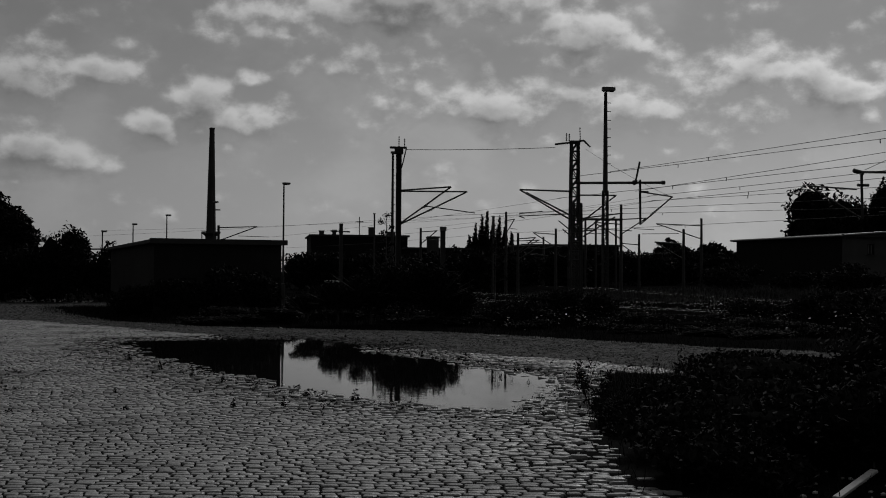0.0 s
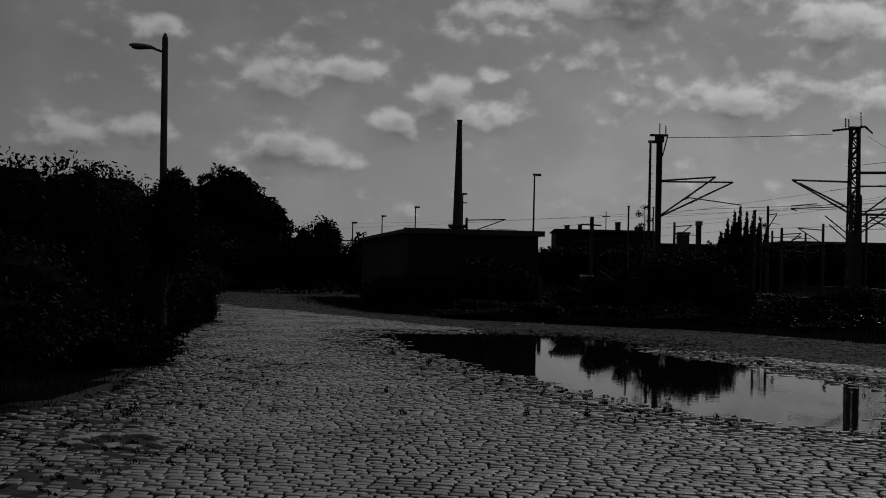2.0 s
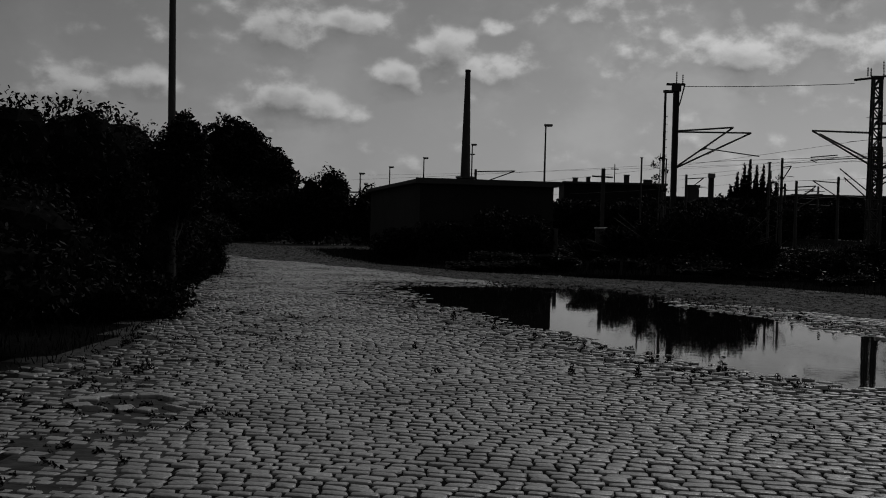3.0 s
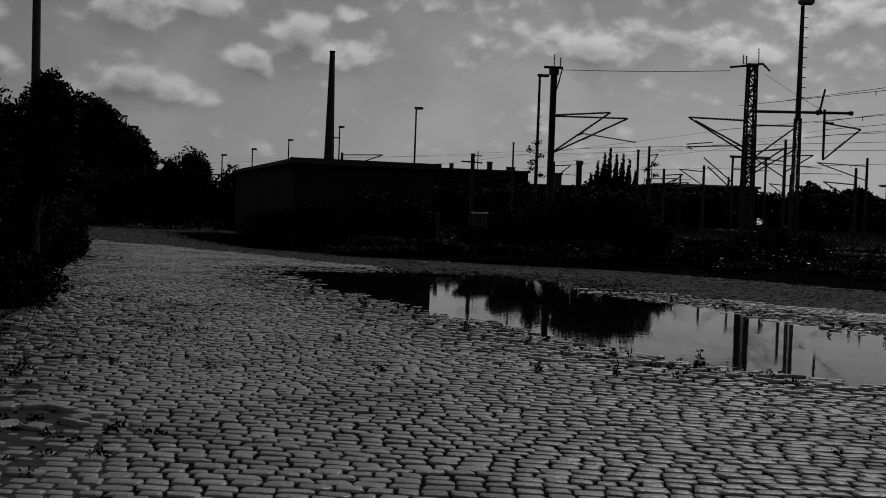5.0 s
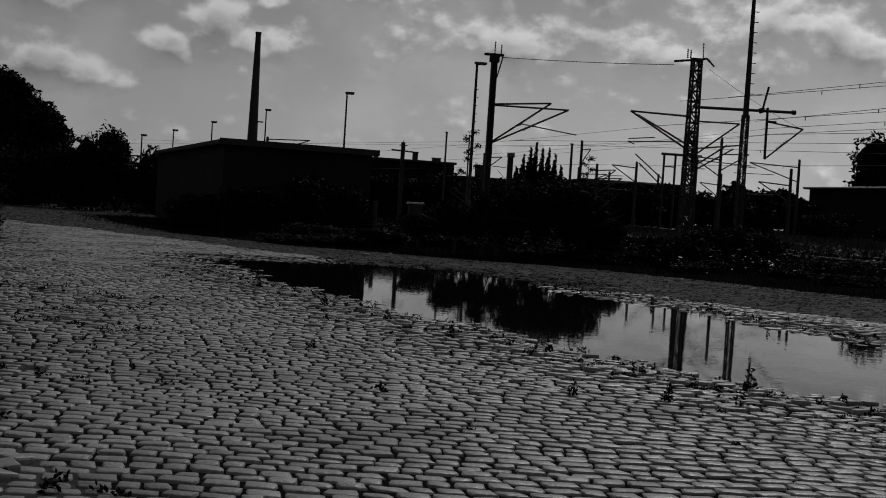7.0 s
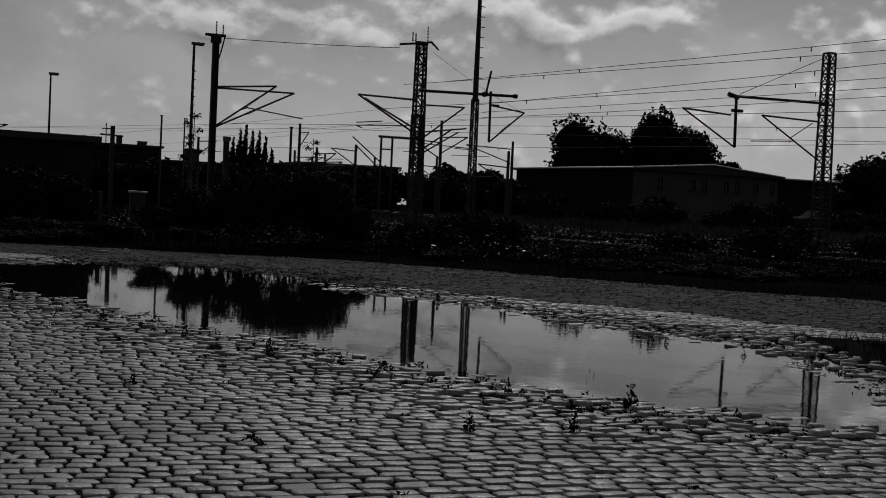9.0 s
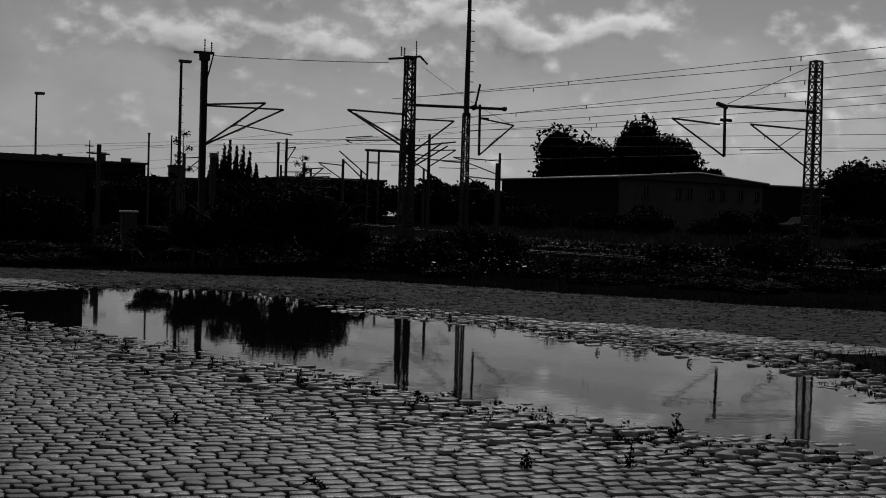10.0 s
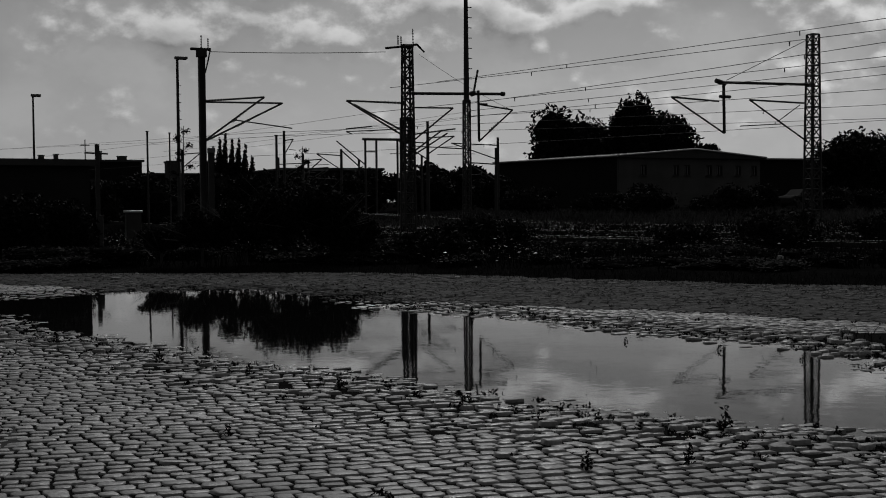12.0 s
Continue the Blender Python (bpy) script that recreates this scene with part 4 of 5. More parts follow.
# ---------------------------------------------------------------- buildings
def flat_building(name, at, rz, w, d, h, label, wall=M_WALL, lip=0.2, windows=(), doors=(), trim=M_ROOF, gable=0.0, side=None):
    """Walls with thickness, a flat roof with a projecting edge, openings with frames and panes in the front (y = 0)."""
    e = thing(name, at, label, "building", rz=rz)
    t = 0.24
    cuts = sorted([(x, ww, z0, z1, "w") for x, ww, z0, z1 in windows] + [(x, ww, 0.0, z1, "d") for x, ww, z1 in doors])
    panels = []
    x = 0.0
    for cx, ww, z0, z1, _ in cuts:
        if cx > x:
            panels.append((((x + cx) / 2, t / 2, h / 2), (cx - x, t, h)))
        if z0 > 0:
            panels.append(((cx + ww / 2, t / 2, z0 / 2), (ww, t, z0)))
        panels.append(((cx + ww / 2, t / 2, (z1 + h) / 2), (ww, t, h - z1)))
        x = cx + ww
    panels.append((((x + w) / 2, t / 2, h / 2), (w - x, t, h)))
    for c, s in (*panels, ((t / 2, d / 2 + t / 2, h / 2), (t, d - t, h)), ((w - t / 2, d / 2 + t / 2, h / 2), (t, d - t, h)), ((w / 2, d - t / 2, h / 2), (w - 2 * t, t, h))):
        bm = bmesh.new()
        box(bm, c, s)
        # walls behind the front take the side colour, which carries their shade
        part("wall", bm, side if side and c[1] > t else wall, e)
    bm = bmesh.new()
    if gable:
        # two low slopes on a solid gable, running back from the front
        def prism(y0, y1, out, z0, z1):
            fr = [bm.verts.new((x, y, z)) for y in (y0, y1) for x, z in ((-out, z0), (w + out, z0), (w + out, z1), (w / 2, z1 + gable), (-out, z1))]
            bm.faces.new(fr[:5])
            bm.faces.new(fr[:4:-1])
            for i in range(5):
                bm.faces.new((fr[(i + 1) % 5], fr[i], fr[5 + i], fr[5 + (i + 1) % 5]))
        prism(0.0, d, 0.0, h, h + 0.01)
        part("gable_wall", bm, wall, e)
        bm = bmesh.new()
        prism(-lip, d + lip, lip, h + 0.02, h + 0.16)
    else:
        box(bm, (w / 2, d / 2, h + 0.08), (w + 2 * lip, d + 2 * lip, 0.16), bevel=0.03)
    roof = part("roof", bm, M_ROOF, e)
    bm = bmesh.new()
    if gable:
        for x in (-lip, w + lip):
            rod(bm, (x, -lip - 0.06, h + 0.16), (w / 2, -lip - 0.06, h + 0.16 + gable), 0.08, seg=12)
        rod(bm, (-lip - 0.06, -lip, h + 0.14), (-lip - 0.06, d + lip, h + 0.14), 0.09, seg=12)
    elif trim is M_TRIM:
        rod(bm, (-lip, -lip - 0.07, h + 0.12), (w + lip, -lip - 0.07, h + 0.12), 0.09, seg=12)
    else:
        box(bm, (w / 2, -lip - 0.02, h + 0.1), (w + 2 * lip, 0.04, 0.2))
    part("roof_edge", bm, trim, roof)
    for cx, ww, z0, z1, kind in cuts:
        if kind == "w":
            bm = bmesh.new()
            for c, s in (((cx + 0.04, 0.1, (z0 + z1) / 2), (0.08, 0.1, z1 - z0)), ((cx + ww - 0.04, 0.1, (z0 + z1) / 2), (0.08, 0.1, z1 - z0)),
                         ((cx + ww / 2, 0.1, z0 + 0.04), (ww - 0.16, 0.1, 0.08)), ((cx + ww / 2, 0.1, z1 - 0.04), (ww - 0.16, 0.1, 0.08)),
                         ((cx + ww / 2, 0.1, (z0 + z1) / 2), (0.06, 0.09, z1 - z0 - 0.16))):
                box(bm, c, s)
            win = part("window", bm, M_WALL, e)
            bm = bmesh.new()
            box(bm, (cx + ww / 2, 0.12, (z0 + z1) / 2), (ww - 0.14, 0.012, z1 - z0 - 0.14))
            part("pane", bm, M_GLASS, win)
            bm = bmesh.new()
            box(bm, (cx + ww / 2, -0.05, z0 - 0.03), (ww + 0.16, 0.18, 0.05))
            part("sill", bm, M_CONC, win)
        else:
            bm = bmesh.new()
            box(bm, (cx + ww / 2, 0.1, z1 / 2), (ww - 0.04, 0.06, z1 - 0.02))
            door = part("door", bm, M_DARKWALL, e, "dark boarded door")
            bm = bmesh.new()
            rod(bm, (cx + ww - 0.15, 0.05, 1.0), (cx + ww - 0.02, 0.05, 1.0), 0.015)
            part("handle", bm, M_STEEL, door)
    return e


flat_building("shed", (-1.72, 44.0, gz(0, 45)), 12.0, 5.0, 17.0, 2.82, "low flat-roofed grey rendered shed at the lane's bend")
e = flat_building("workshop", (7.5, 120, gz(7, 120)), 0, 9.9, 10, 5.5, "dark flat-roofed workshop far beyond the scrub", wall=M_DARKWALL, windows=((2.0, 1.6, 2.5, 4.0), (5.0, 1.6, 2.5, 4.0)))
for x, h, w in ((6.3, 0.9, 0.5), (1.2, 0.5, 0.5), (2.5, 0.6, 0.4), (8.4, 0.45, 0.8)):
    bm = bmesh.new()
    box(bm, (x, 2, 5.6 + h / 2), (w, w, h), bevel=0.03)
    stack = part("chimney", bm, M_BRICK, e)
    bm = bmesh.new()
    box(bm, (x, 2, 5.6 + h + 0.03), (w + 0.1, w + 0.1, 0.06))
    part("chimney_cap", bm, M_CONC, stack)
rods("aerial", [((5.1, 2, 5.6), (5.1, 2, 7.6)), ((4.7, 2, 7.1), (5.5, 2, 7.1))], 0.05, M_STEEL, e)
flat_building("store", (17.0, 118, 0.4), 0, 7.0, 6, 3.9, "low grey store far beyond the scrub", wall=M_WALL)
flat_building("switch_tower", (19.1, 117, 0.0), 0, 1.1, 1.0, 5.4, "narrow grey switch tower among the sidings", wall=M_CONC, lip=0.08)
e = thing("signal_post", (7.7, 77.2, gz(7.7, 77)), "stubby signal post with a crossbar behind the shed", "signal")
bm = bmesh.new()
box(bm, (0, 0, 2.5), (0.24, 0.2, 5.1), bevel=0.02)
part("shaft", bm, M_STEEL, e)
rods("crossbar", [((-0.7, 0, 4.55), (0.6, 0, 4.5))], 0.05, M_STEEL, e)
e = thing("signal_post", (15.3, 82, gz(15, 82)), "stubby signal post beside the sidings", "signal")
bm = bmesh.new()
box(bm, (0, 0, 2.5), (0.34, 0.3, 5.0), bevel=0.02)
part("shaft", bm, M_STEEL, e)
bm = bmesh.new()
box(bm, (0.0, -0.1, 4.9), (0.44, 0.4, 0.3), bevel=0.03)
part("signal_head", bm, M_LAMP, e)
# long hall, its pale gable end with a row of windows; shade on the other walls is in their colour
hall_z = 0.9
wins = tuple((x - 0.33, 0.66, 2.72, 3.58) for x in (2.5, 5.9, 7.1, 9.5, 10.65, 12.75, 14.6))
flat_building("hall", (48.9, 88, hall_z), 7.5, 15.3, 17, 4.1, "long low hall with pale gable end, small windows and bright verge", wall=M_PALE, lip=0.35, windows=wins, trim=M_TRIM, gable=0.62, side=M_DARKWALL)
flat_building("low_hall", (64.2, 94, hall_z), 2.0, 9.5, 8, 4.2, "low flat shed at the end of the hall", wall=M_DARKWALL, lip=0.3, trim=M_TRIM)
flat_building("depot", (26.0, 104, 1.2), 0, 9.0, 8, 3.2, "flat-roofed depot far down the sidings", wall=M_DARKWALL)


# ---------------------------------------------------------------- cars by the hall
def car(at, rz):
    e = thing("car", at, "pale parked car by the hall", "car", "parked cars", rz=rz)
    bm = bmesh.new()
    prof = [(-2.1, 0.35), (-2.1, 0.75), (-1.95, 0.9), (-1.2, 0.95), (-0.65, 1.42), (0.75, 1.45), (1.45, 0.98), (2.05, 0.85), (2.12, 0.4)]
    a = [bm.verts.new((x, -0.82 if z < 1.2 else -0.66, z)) for x, z in prof]
    b = [bm.verts.new((x, 0.82 if z < 1.2 else 0.66, z)) for x, z in prof]
    bm.faces.new(a)
    bm.faces.new(b[::-1])
    for i in range(len(prof)):
        j = (i + 1) % len(prof)
        bm.faces.new((a[j], a[i], b[i], b[j]))
    bmesh.ops.recalc_face_normals(bm, faces=bm.faces)
    bmesh.ops.bevel(bm, geom=list(bm.edges), offset=0.05, segments=2, affect="EDGES")
    part("body", bm, M_PAINT, e)
    for sy in (-1, 1):
        bm = bmesh.new()
        v = [bm.verts.new((x, sy * y, z)) for x, y, z in ((-1.0, 0.79, 1.0), (-0.6, 0.7, 1.35), (0.7, 0.7, 1.37), (1.2, 0.79, 1.02))]
        bm.faces.new(v)
        bmesh.ops.solidify(bm, geom=list(bm.faces), thickness=0.03)
        part("side_window", bm, M_GLASS, e)
        for x in (-1.3, 1.3):
            bm = bmesh.new()
            rod(bm, (x, sy * 0.68, 0.31), (x, sy * 0.86, 0.31), 0.31, seg=18)
            wheel = part("wheel", bm, M_TYRE, e)
            bm = bmesh.new()
            rod(bm, (x, sy * 0.855, 0.31), (x, sy * 0.875, 0.31), 0.19, seg=14)
            part("rim", bm, M_STEEL, wheel)


car((60.3, 80, gz(61, 80)), 8)
car((63.7, 80.5, gz(65, 80)), -5)


# ---------------------------------------------------------------- tracks
def track(points, label):
    """Ballast bed, sleepers and two rails along a smooth curve through the points."""
    P = np.array(points, float)
    t = np.linspace(0, len(P) - 1, 60)
    x, y = np.interp(t, range(len(P)), P[:, 0]), np.interp(t, range(len(P)), P[:, 1])
    for _ in range(6):
        x[1:-1], y[1:-1] = (x[:-2] + 2 * x[1:-1] + x[2:]) / 4, (y[:-2] + 2 * y[1:-1] + y[2:]) / 4
    z = land(x, y) - 0.02
    dx, dy = np.gradient(x), np.gradient(y)
    k = np.hypot(dx, dy)
    ox, oy = -dy / k, dx / k
    e = thing("railway_track", (0, 0, 0), label, "railway track", "tracks")
    v, f = [], []
    for i in range(60):
        for o, h in ((-2.0, -0.1), (-1.4, 0.18), (1.4, 0.18), (2.0, -0.1)):
            v.append((x[i] + ox[i] * o, y[i] + oy[i] * o, z[i] + h))
        if i:
            for s in range(3):
                f.append((4 * i - 4 + s, 4 * i - 3 + s, 4 * i + 1 + s, 4 * i + s))
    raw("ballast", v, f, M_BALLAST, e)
    for side in (-0.72, 0.72):
        v, f = [], []
        for i in range(60):
            for o, h in ((-0.05, 0.2), (-0.035, 0.36), (0.035, 0.36), (0.05, 0.2)):
                v.append((x[i] + ox[i] * (side + o), y[i] + oy[i] * (side + o), z[i] + h))
            if i:
                for s in range(3):
                    f.append((4 * i - 4 + s, 4 * i - 3 + s, 4 * i + 1 + s, 4 * i + s))
        rail = raw("rail", v, f, M_RUST, e)
        rail.data.materials.append(M_RAIL)
        for k in range(1, len(f), 3):
            rail.data.polygons[k].material_index = 1
    bm = bmesh.new()
    box(bm, (0, 0, 0), (2.4, 0.25, 0.12), bevel=0.02)
    me = bpy.data.meshes.new("sleeper")
    bm.to_mesh(me)
    bm.free()
    me.materials.append(M_SLEEPER)
    length = np.concatenate([[0], np.cumsum(np.hypot(np.diff(x), np.diff(y)))])
    s = 0.3
    while s < length[-1] and s < 48:
        cx, cy, cz = (float(np.interp(s, length, a)) for a in (x, y, z))
        i = int(np.searchsorted(length, s)) - 1
        ob = new("sleeper", me)
        ob.parent = e
        ob.matrix_world = Matrix.Translation((cx, cy, cz + 0.15)) @ Matrix.Rotation(math.atan2(oy[i], ox[i]), 4, "Z")
        s += 0.65


track([(31, 24), (29, 33), (27, 41), (23, 49.5), (19.5, 58), (16.5, 74), (15, 100)], "rusty main-line track on grey ballast")
track([(25, 24), (22.5, 32), (19.5, 38), (17.0, 46), (14.0, 56), (12.5, 72), (12.0, 100)], "overgrown siding track on dark ballast")
track([(40, 24), (38.5, 38), (34, 50), (29.5, 59), (25, 72), (22, 100)], "second main-line track on grey ballast")


# ---------------------------------------------------------------- grass, weeds, litter
def blades(name, xs, ys, zs, h, w, rng, material, parent=None, lean=0.35):
    n = len(xs)
    a = rng.random(n) * 6.283
    hh = h * (0.5 + 0.8 * rng.random(n))
    lx, ly = rng.normal(0, lean, n) * hh, rng.normal(0, lean, n) * hh
    c, s = np.cos(a) * w / 2, np.sin(a) * w / 2
    v = np.stack([np.stack([xs - c, ys - s, zs], -1), np.stack([xs + c, ys + s, zs], -1),
                  np.stack([xs + c * 0.6 + lx * 0.4, ys + s * 0.6 + ly * 0.4, zs + hh * 0.6], -1), np.stack([xs - c * 0.6 + lx * 0.4, ys - s * 0.6 + ly * 0.4, zs + hh * 0.6], -1),
                  np.stack([xs + lx, ys + ly, zs + hh], -1)], 1).reshape(-1, 3)
    base = np.arange(n)[:, None] * 5
    q = (base + np.array([0, 1, 2, 3])).tolist()
    tri = (base + np.array([3, 2, 4])).tolist()
    return raw(name, v.tolist(), q + tri, material, parent)


rng = np.random.default_rng(11)
# rough grass between the yard and the hall
n = 52000
xs, ys = rng.uniform(-2, 48, n), rng.uniform(24, 72, n)
ok = (poly_dist(PAVED, xs, ys) > 0.3) & (ys > 40 - 0.75 * xs) & (wobble(xs * 0.3, ys * 0.3) > -0.5)
xs, ys = xs[ok], ys[ok]
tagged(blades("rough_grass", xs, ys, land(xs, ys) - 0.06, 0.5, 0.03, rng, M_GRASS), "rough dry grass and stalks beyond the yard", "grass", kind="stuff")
# pale dry grass standing in front of the hall, sunlight on it partly in the colour
n = 26000
xs, ys = rng.uniform(18, 66, n), rng.uniform(57, 71, n)
ok = wobble(xs * 0.25, ys * 0.4) > -0.75
xs, ys = xs[ok], ys[ok]
tagged(blades("dry_grass", xs, ys, land(xs, ys) - 0.05, 0.55, 0.035, rng, M_STRAW), "pale dry grass on the field before the hall, coloured as sunlit", "grass", kind="stuff")
# grass and weeds on the verges
n = 110000
xs, ys = rng.uniform(-14, 20, n), rng.uniform(4, 66, n)
d = poly_dist(PAVED, xs, ys)
ok = (d > -0.5 * rng.random(n)) & (d < 2.2)
xs, ys = xs[ok], ys[ok]
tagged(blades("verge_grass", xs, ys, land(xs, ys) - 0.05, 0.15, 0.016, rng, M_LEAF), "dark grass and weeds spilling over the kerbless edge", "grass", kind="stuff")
# moss and weeds in the joints, thickest round the puddle and by the left edge
n = 30000
xs, ys = rng.uniform(-5, 10, n), rng.uniform(5, 34, n)
d = poly_dist(PUDDLE, xs, ys) + 0.3 * wobble(xs, ys)
dp = poly_dist(PAVED, xs, ys)
p = 0.75 * np.exp(-((d - 0.45) / 0.6) ** 2) * (wobble(xs * 1.9, ys * 1.9) > -0.2) + 0.4 * dirt(xs, ys) + 0.012 * (d < 4)
ok = (rng.random(n) < p) & (dp < 0) & (d > -0.2)
xs, ys = xs[ok], ys[ok]
rad = rng.uniform(0.018, 0.05, len(xs))
tuft = [(x, y, z, r, r, r * 0.8) for x, y, z, r in zip(xs, ys, land(xs, ys) - 0.004, rad)]
leafy = leaf_cloud(rng, tuft, 0.017, 14 * len(tuft), 0.35, floor=-1.0).reshape(-1, 3)
quad = np.arange(len(leafy)).reshape(-1, 4).tolist()
tagged(raw("joint_weeds", leafy.tolist(), quad, M_LEAF), "small dark weeds growing in the joints by the puddle", "weeds", kind="stuff")


n = 5200
a, r = rng.random(n) * 6.283, np.sqrt(rng.random(n))
xs, ys = 9.2 + np.cos(a) * r * 2.8, 10.6 + np.sin(a) * r * 5.6
ok = poly_dist(PAVED, xs, ys) > -0.15
xs, ys = xs[ok], ys[ok]
tagged(blades("tall_stalks", xs, ys, land(xs, ys) - 0.05, 0.42, 0.009, rng, M_LEAF, lean=0.45), "tall thin weed stalks standing out of the near bush", "weeds", kind="stuff")


def weed(at, h, seed):
    e = thing("weed", at, "small leafy weed growing at the water's edge", "weed", "weeds by the puddle")
    r = np.random.default_rng(seed)
    bm = bmesh.new()
    rod(bm, (0, 0, -0.02), (0.01, 0.01, h * 0.9), 0.006, 0.003, 5)
    part("stem", bm, M_LEAF, e)
    cl = [(0, 0, h * (0.3 + 0.22 * k), h * (0.34 - 0.06 * k), h * (0.34 - 0.06 * k), h * 0.18) for k in range(4)]
    c = new("leaves", crown_mesh("leaves", cl, h * 0.13, 60, seed, core=0))
    c.parent = e


for i, (x, y, h) in enumerate([(3.62, 13.0, 0.18), (1.95, 12.15, 0.12), (2.6, 12.0, 0.13), (1.7, 16.2, 0.13), (2.25, 14.7, 0.12), (0.5, 18.7, 0.15), (1.15, 17.4, 0.12), (4.05, 12.3, 0.12), (-0.3, 21.2, 0.14),
                               (2.95, 13.7, 0.1), (6.0, 18.2, 0.12), (6.5, 17.0, 0.12), (6.75, 15.9, 0.1), (5.8, 22.2, 0.14), (0.2, 14.3, 0.1), (-2.25, 11.5, 0.14), (-2.6, 11.7, 0.12), (4.3, 24.6, 0.12)]):
    weed((x, y, gz(x, y) + 0.03), h, 600 + i)


# sparse leafy weeds standing before the near bush
r0 = np.random.default_rng(640)
for i in range(34):
    x, y = 6.0 + 2.4 * r0.random(), 7.6 + 6.5 * r0.random()
    x += 0.12 * (y - 8)
    if float(poly_dist(PAVED, np.array([x]), np.array([y]))[0]) < -0.5:
        continue
    h = 0.3 + 0.4 * r0.random()
    e = thing("tall_weed", (x, y, gz(x, y) + 0.03), "sparse leafy weed standing at the edge of the paving", "weed", "tall weeds by the paving")
    bm = bmesh.new()
    cl = []
    for k in range(5):
        a, z = r0.random() * 6.283, h * (0.45 + 0.55 * r0.random())
        tip = (math.cos(a) * h * 0.3, math.sin(a) * h * 0.3, z)
        rod(bm, (0, 0, -0.03), tip, 0.005, 0.002, 4)
        cl += [(tip[0] * f, tip[1] * f, tip[2] * f, 0.07, 0.07, 0.06) for f in (0.6, 0.85, 1.0)]
    part("stem", bm, M_LEAF, e)
    c = new("leaves", crown_mesh("leaves", cl, 0.022, 150, 640 + i, core=0, spread=0.5))
    c.parent = e


def stone(bm, c, s, seed):
    r = bmesh.ops.create_icosphere(bm, subdivisions=1, radius=1)
    for v in r["verts"]:
        k = 1 + 0.35 * noise.noise(v.co * 1.6 + Vector((seed * 1.7, 0, 0)))
        v.co = Vector((c[0] + v.co.x * s * k, c[1] + v.co.y * s * 0.8 * k, c[2] + v.co.z * s * 0.55 * k))


# rubble under the near bush
rng = np.random.default_rng(21)
bm = bmesh.new()
for i in range(260):
    x, y = rng.uniform(5.3, 9.0), rng.uniform(3.4, 8.2)
    if x < 5.2 + 0.1 * y:
        continue
    stone(bm, (x, y, gz(x, y) + 0.03), rng.uniform(0.01, 0.032), i)
rubble = part("rubble", bm, M_STONE, None)
tagged(rubble, "pale rubble and litter lying under the bush", "rubble", kind="stuff")
e = thing("board", (7.0, 5.1, gz(7, 5.1) + 0.1), "bleached broken board lying in the weeds", "board", rz=34)
bm = bmesh.new()
box(bm, (0, 0, 0), (0.62, 0.07, 0.025), bevel=0.006)
bmesh.ops.rotate(bm, matrix=Matrix.Rotation(-0.25, 3, "Y"), verts=bm.verts)
part("plank", bm, M_WOOD, e)
bm = bmesh.new()
rod(bm, (0.3, 0, 0.1), (0.3, 0, 0.14), 0.008)
part("nail", bm, M_STEEL, e)
for i, (x, y, s) in enumerate([(2.23, 33.57, 0.13), (6.6, 7.0, 0.08), (6.1, 6.7, 0.06), (7.0, 7.3, 0.07), (3.0, 35.4, 0.07), (9.0, 29.9, 0.07), (4.9, 23.9, 0.07)]):
    bm = bmesh.new()
    stone(bm, (0, 0, 0), s, 40 + i)
    st = part("stone", bm, M_STONE)
    st.location = (x, y, gz(x, y) + 0.06)
    tagged(st, "pale loose stone on the yard", "stone", "loose stones")

# broken slabs and litter lying in the scrub
for i, (x, y, w, d) in enumerate([(14.7, 65.2, 1.0, 0.5), (2.4, 51.7, 0.6, 0.4), (18.5, 68.8, 1.2, 0.5), (17.6, 29.6, 0.5, 0.16), (19.5, 29.9, 0.35, 0.2), (14.2, 47.0, 0.5, 0.3), (24.0, 48.8, 0.6, 0.3)]):
    e = thing("slab", (x, y, gz(x, y) + 0.17), "pale broken concrete slab lying in the weeds", "slab", "broken slabs", rz=i * 23)
    bm = bmesh.new()
    box(bm, (0, 0, 0), (w, d, 0.07), bevel=0.012)
    bmesh.ops.rotate(bm, matrix=Matrix.Rotation(0.06 + 0.03 * (i % 3), 3, "X"), verts=bm.verts)
    part("plate", bm, M_STONE, e)
    bm = bmesh.new()
    box(bm, (w * 0.1, 0, -0.12), (w * 0.5, d * 0.6, 0.2), bevel=0.02)
    part("rubble_bed", bm, M_CONC, e)

# clods and pebbles on the silted strip
rng = np.random.default_rng(31)
n = 26000
xs, ys = rng.uniform(-3, 20, n), rng.uniform(16, 40, n)
ok = (poly_dist(PAVED, xs, ys) < 0.2) & (silted(xs, ys) > 0.35) & (rng.random(n) < 0.35 + 0.5 * (wobble(xs * 1.1, ys * 1.4) > 0.1))
xs, ys = xs[ok], ys[ok]
n = len(xs)
size = rng.uniform(0.012, 0.045, (n, 1, 1)) * np.array([1.0, 0.9, 0.5])
shape = np.array([(1, 0, 0), (0, 1, 0), (-1, 0, 0), (0, -1, 0), (0, 0, 1), (0, 0, -1)], float)
V = shape[None] * (1 + rng.normal(0, 0.25, (n, 6, 1))) * size + np.stack([xs, ys, land(xs, ys) - 0.004], -1)[:, None, :]
tri = np.array([(0, 1, 4), (1, 2, 4), (2, 3, 4), (3, 0, 4), (1, 0, 5), (2, 1, 5), (3, 2, 5), (0, 3, 5)])[None] + (np.arange(n) * 6)[:, None, None]
tagged(raw("clods", V.reshape(-1, 3).tolist(), tri.reshape(-1, 3).tolist(), M_CLOD), "clods and pebbles strewn over the silted paving", "rubble", kind="stuff")
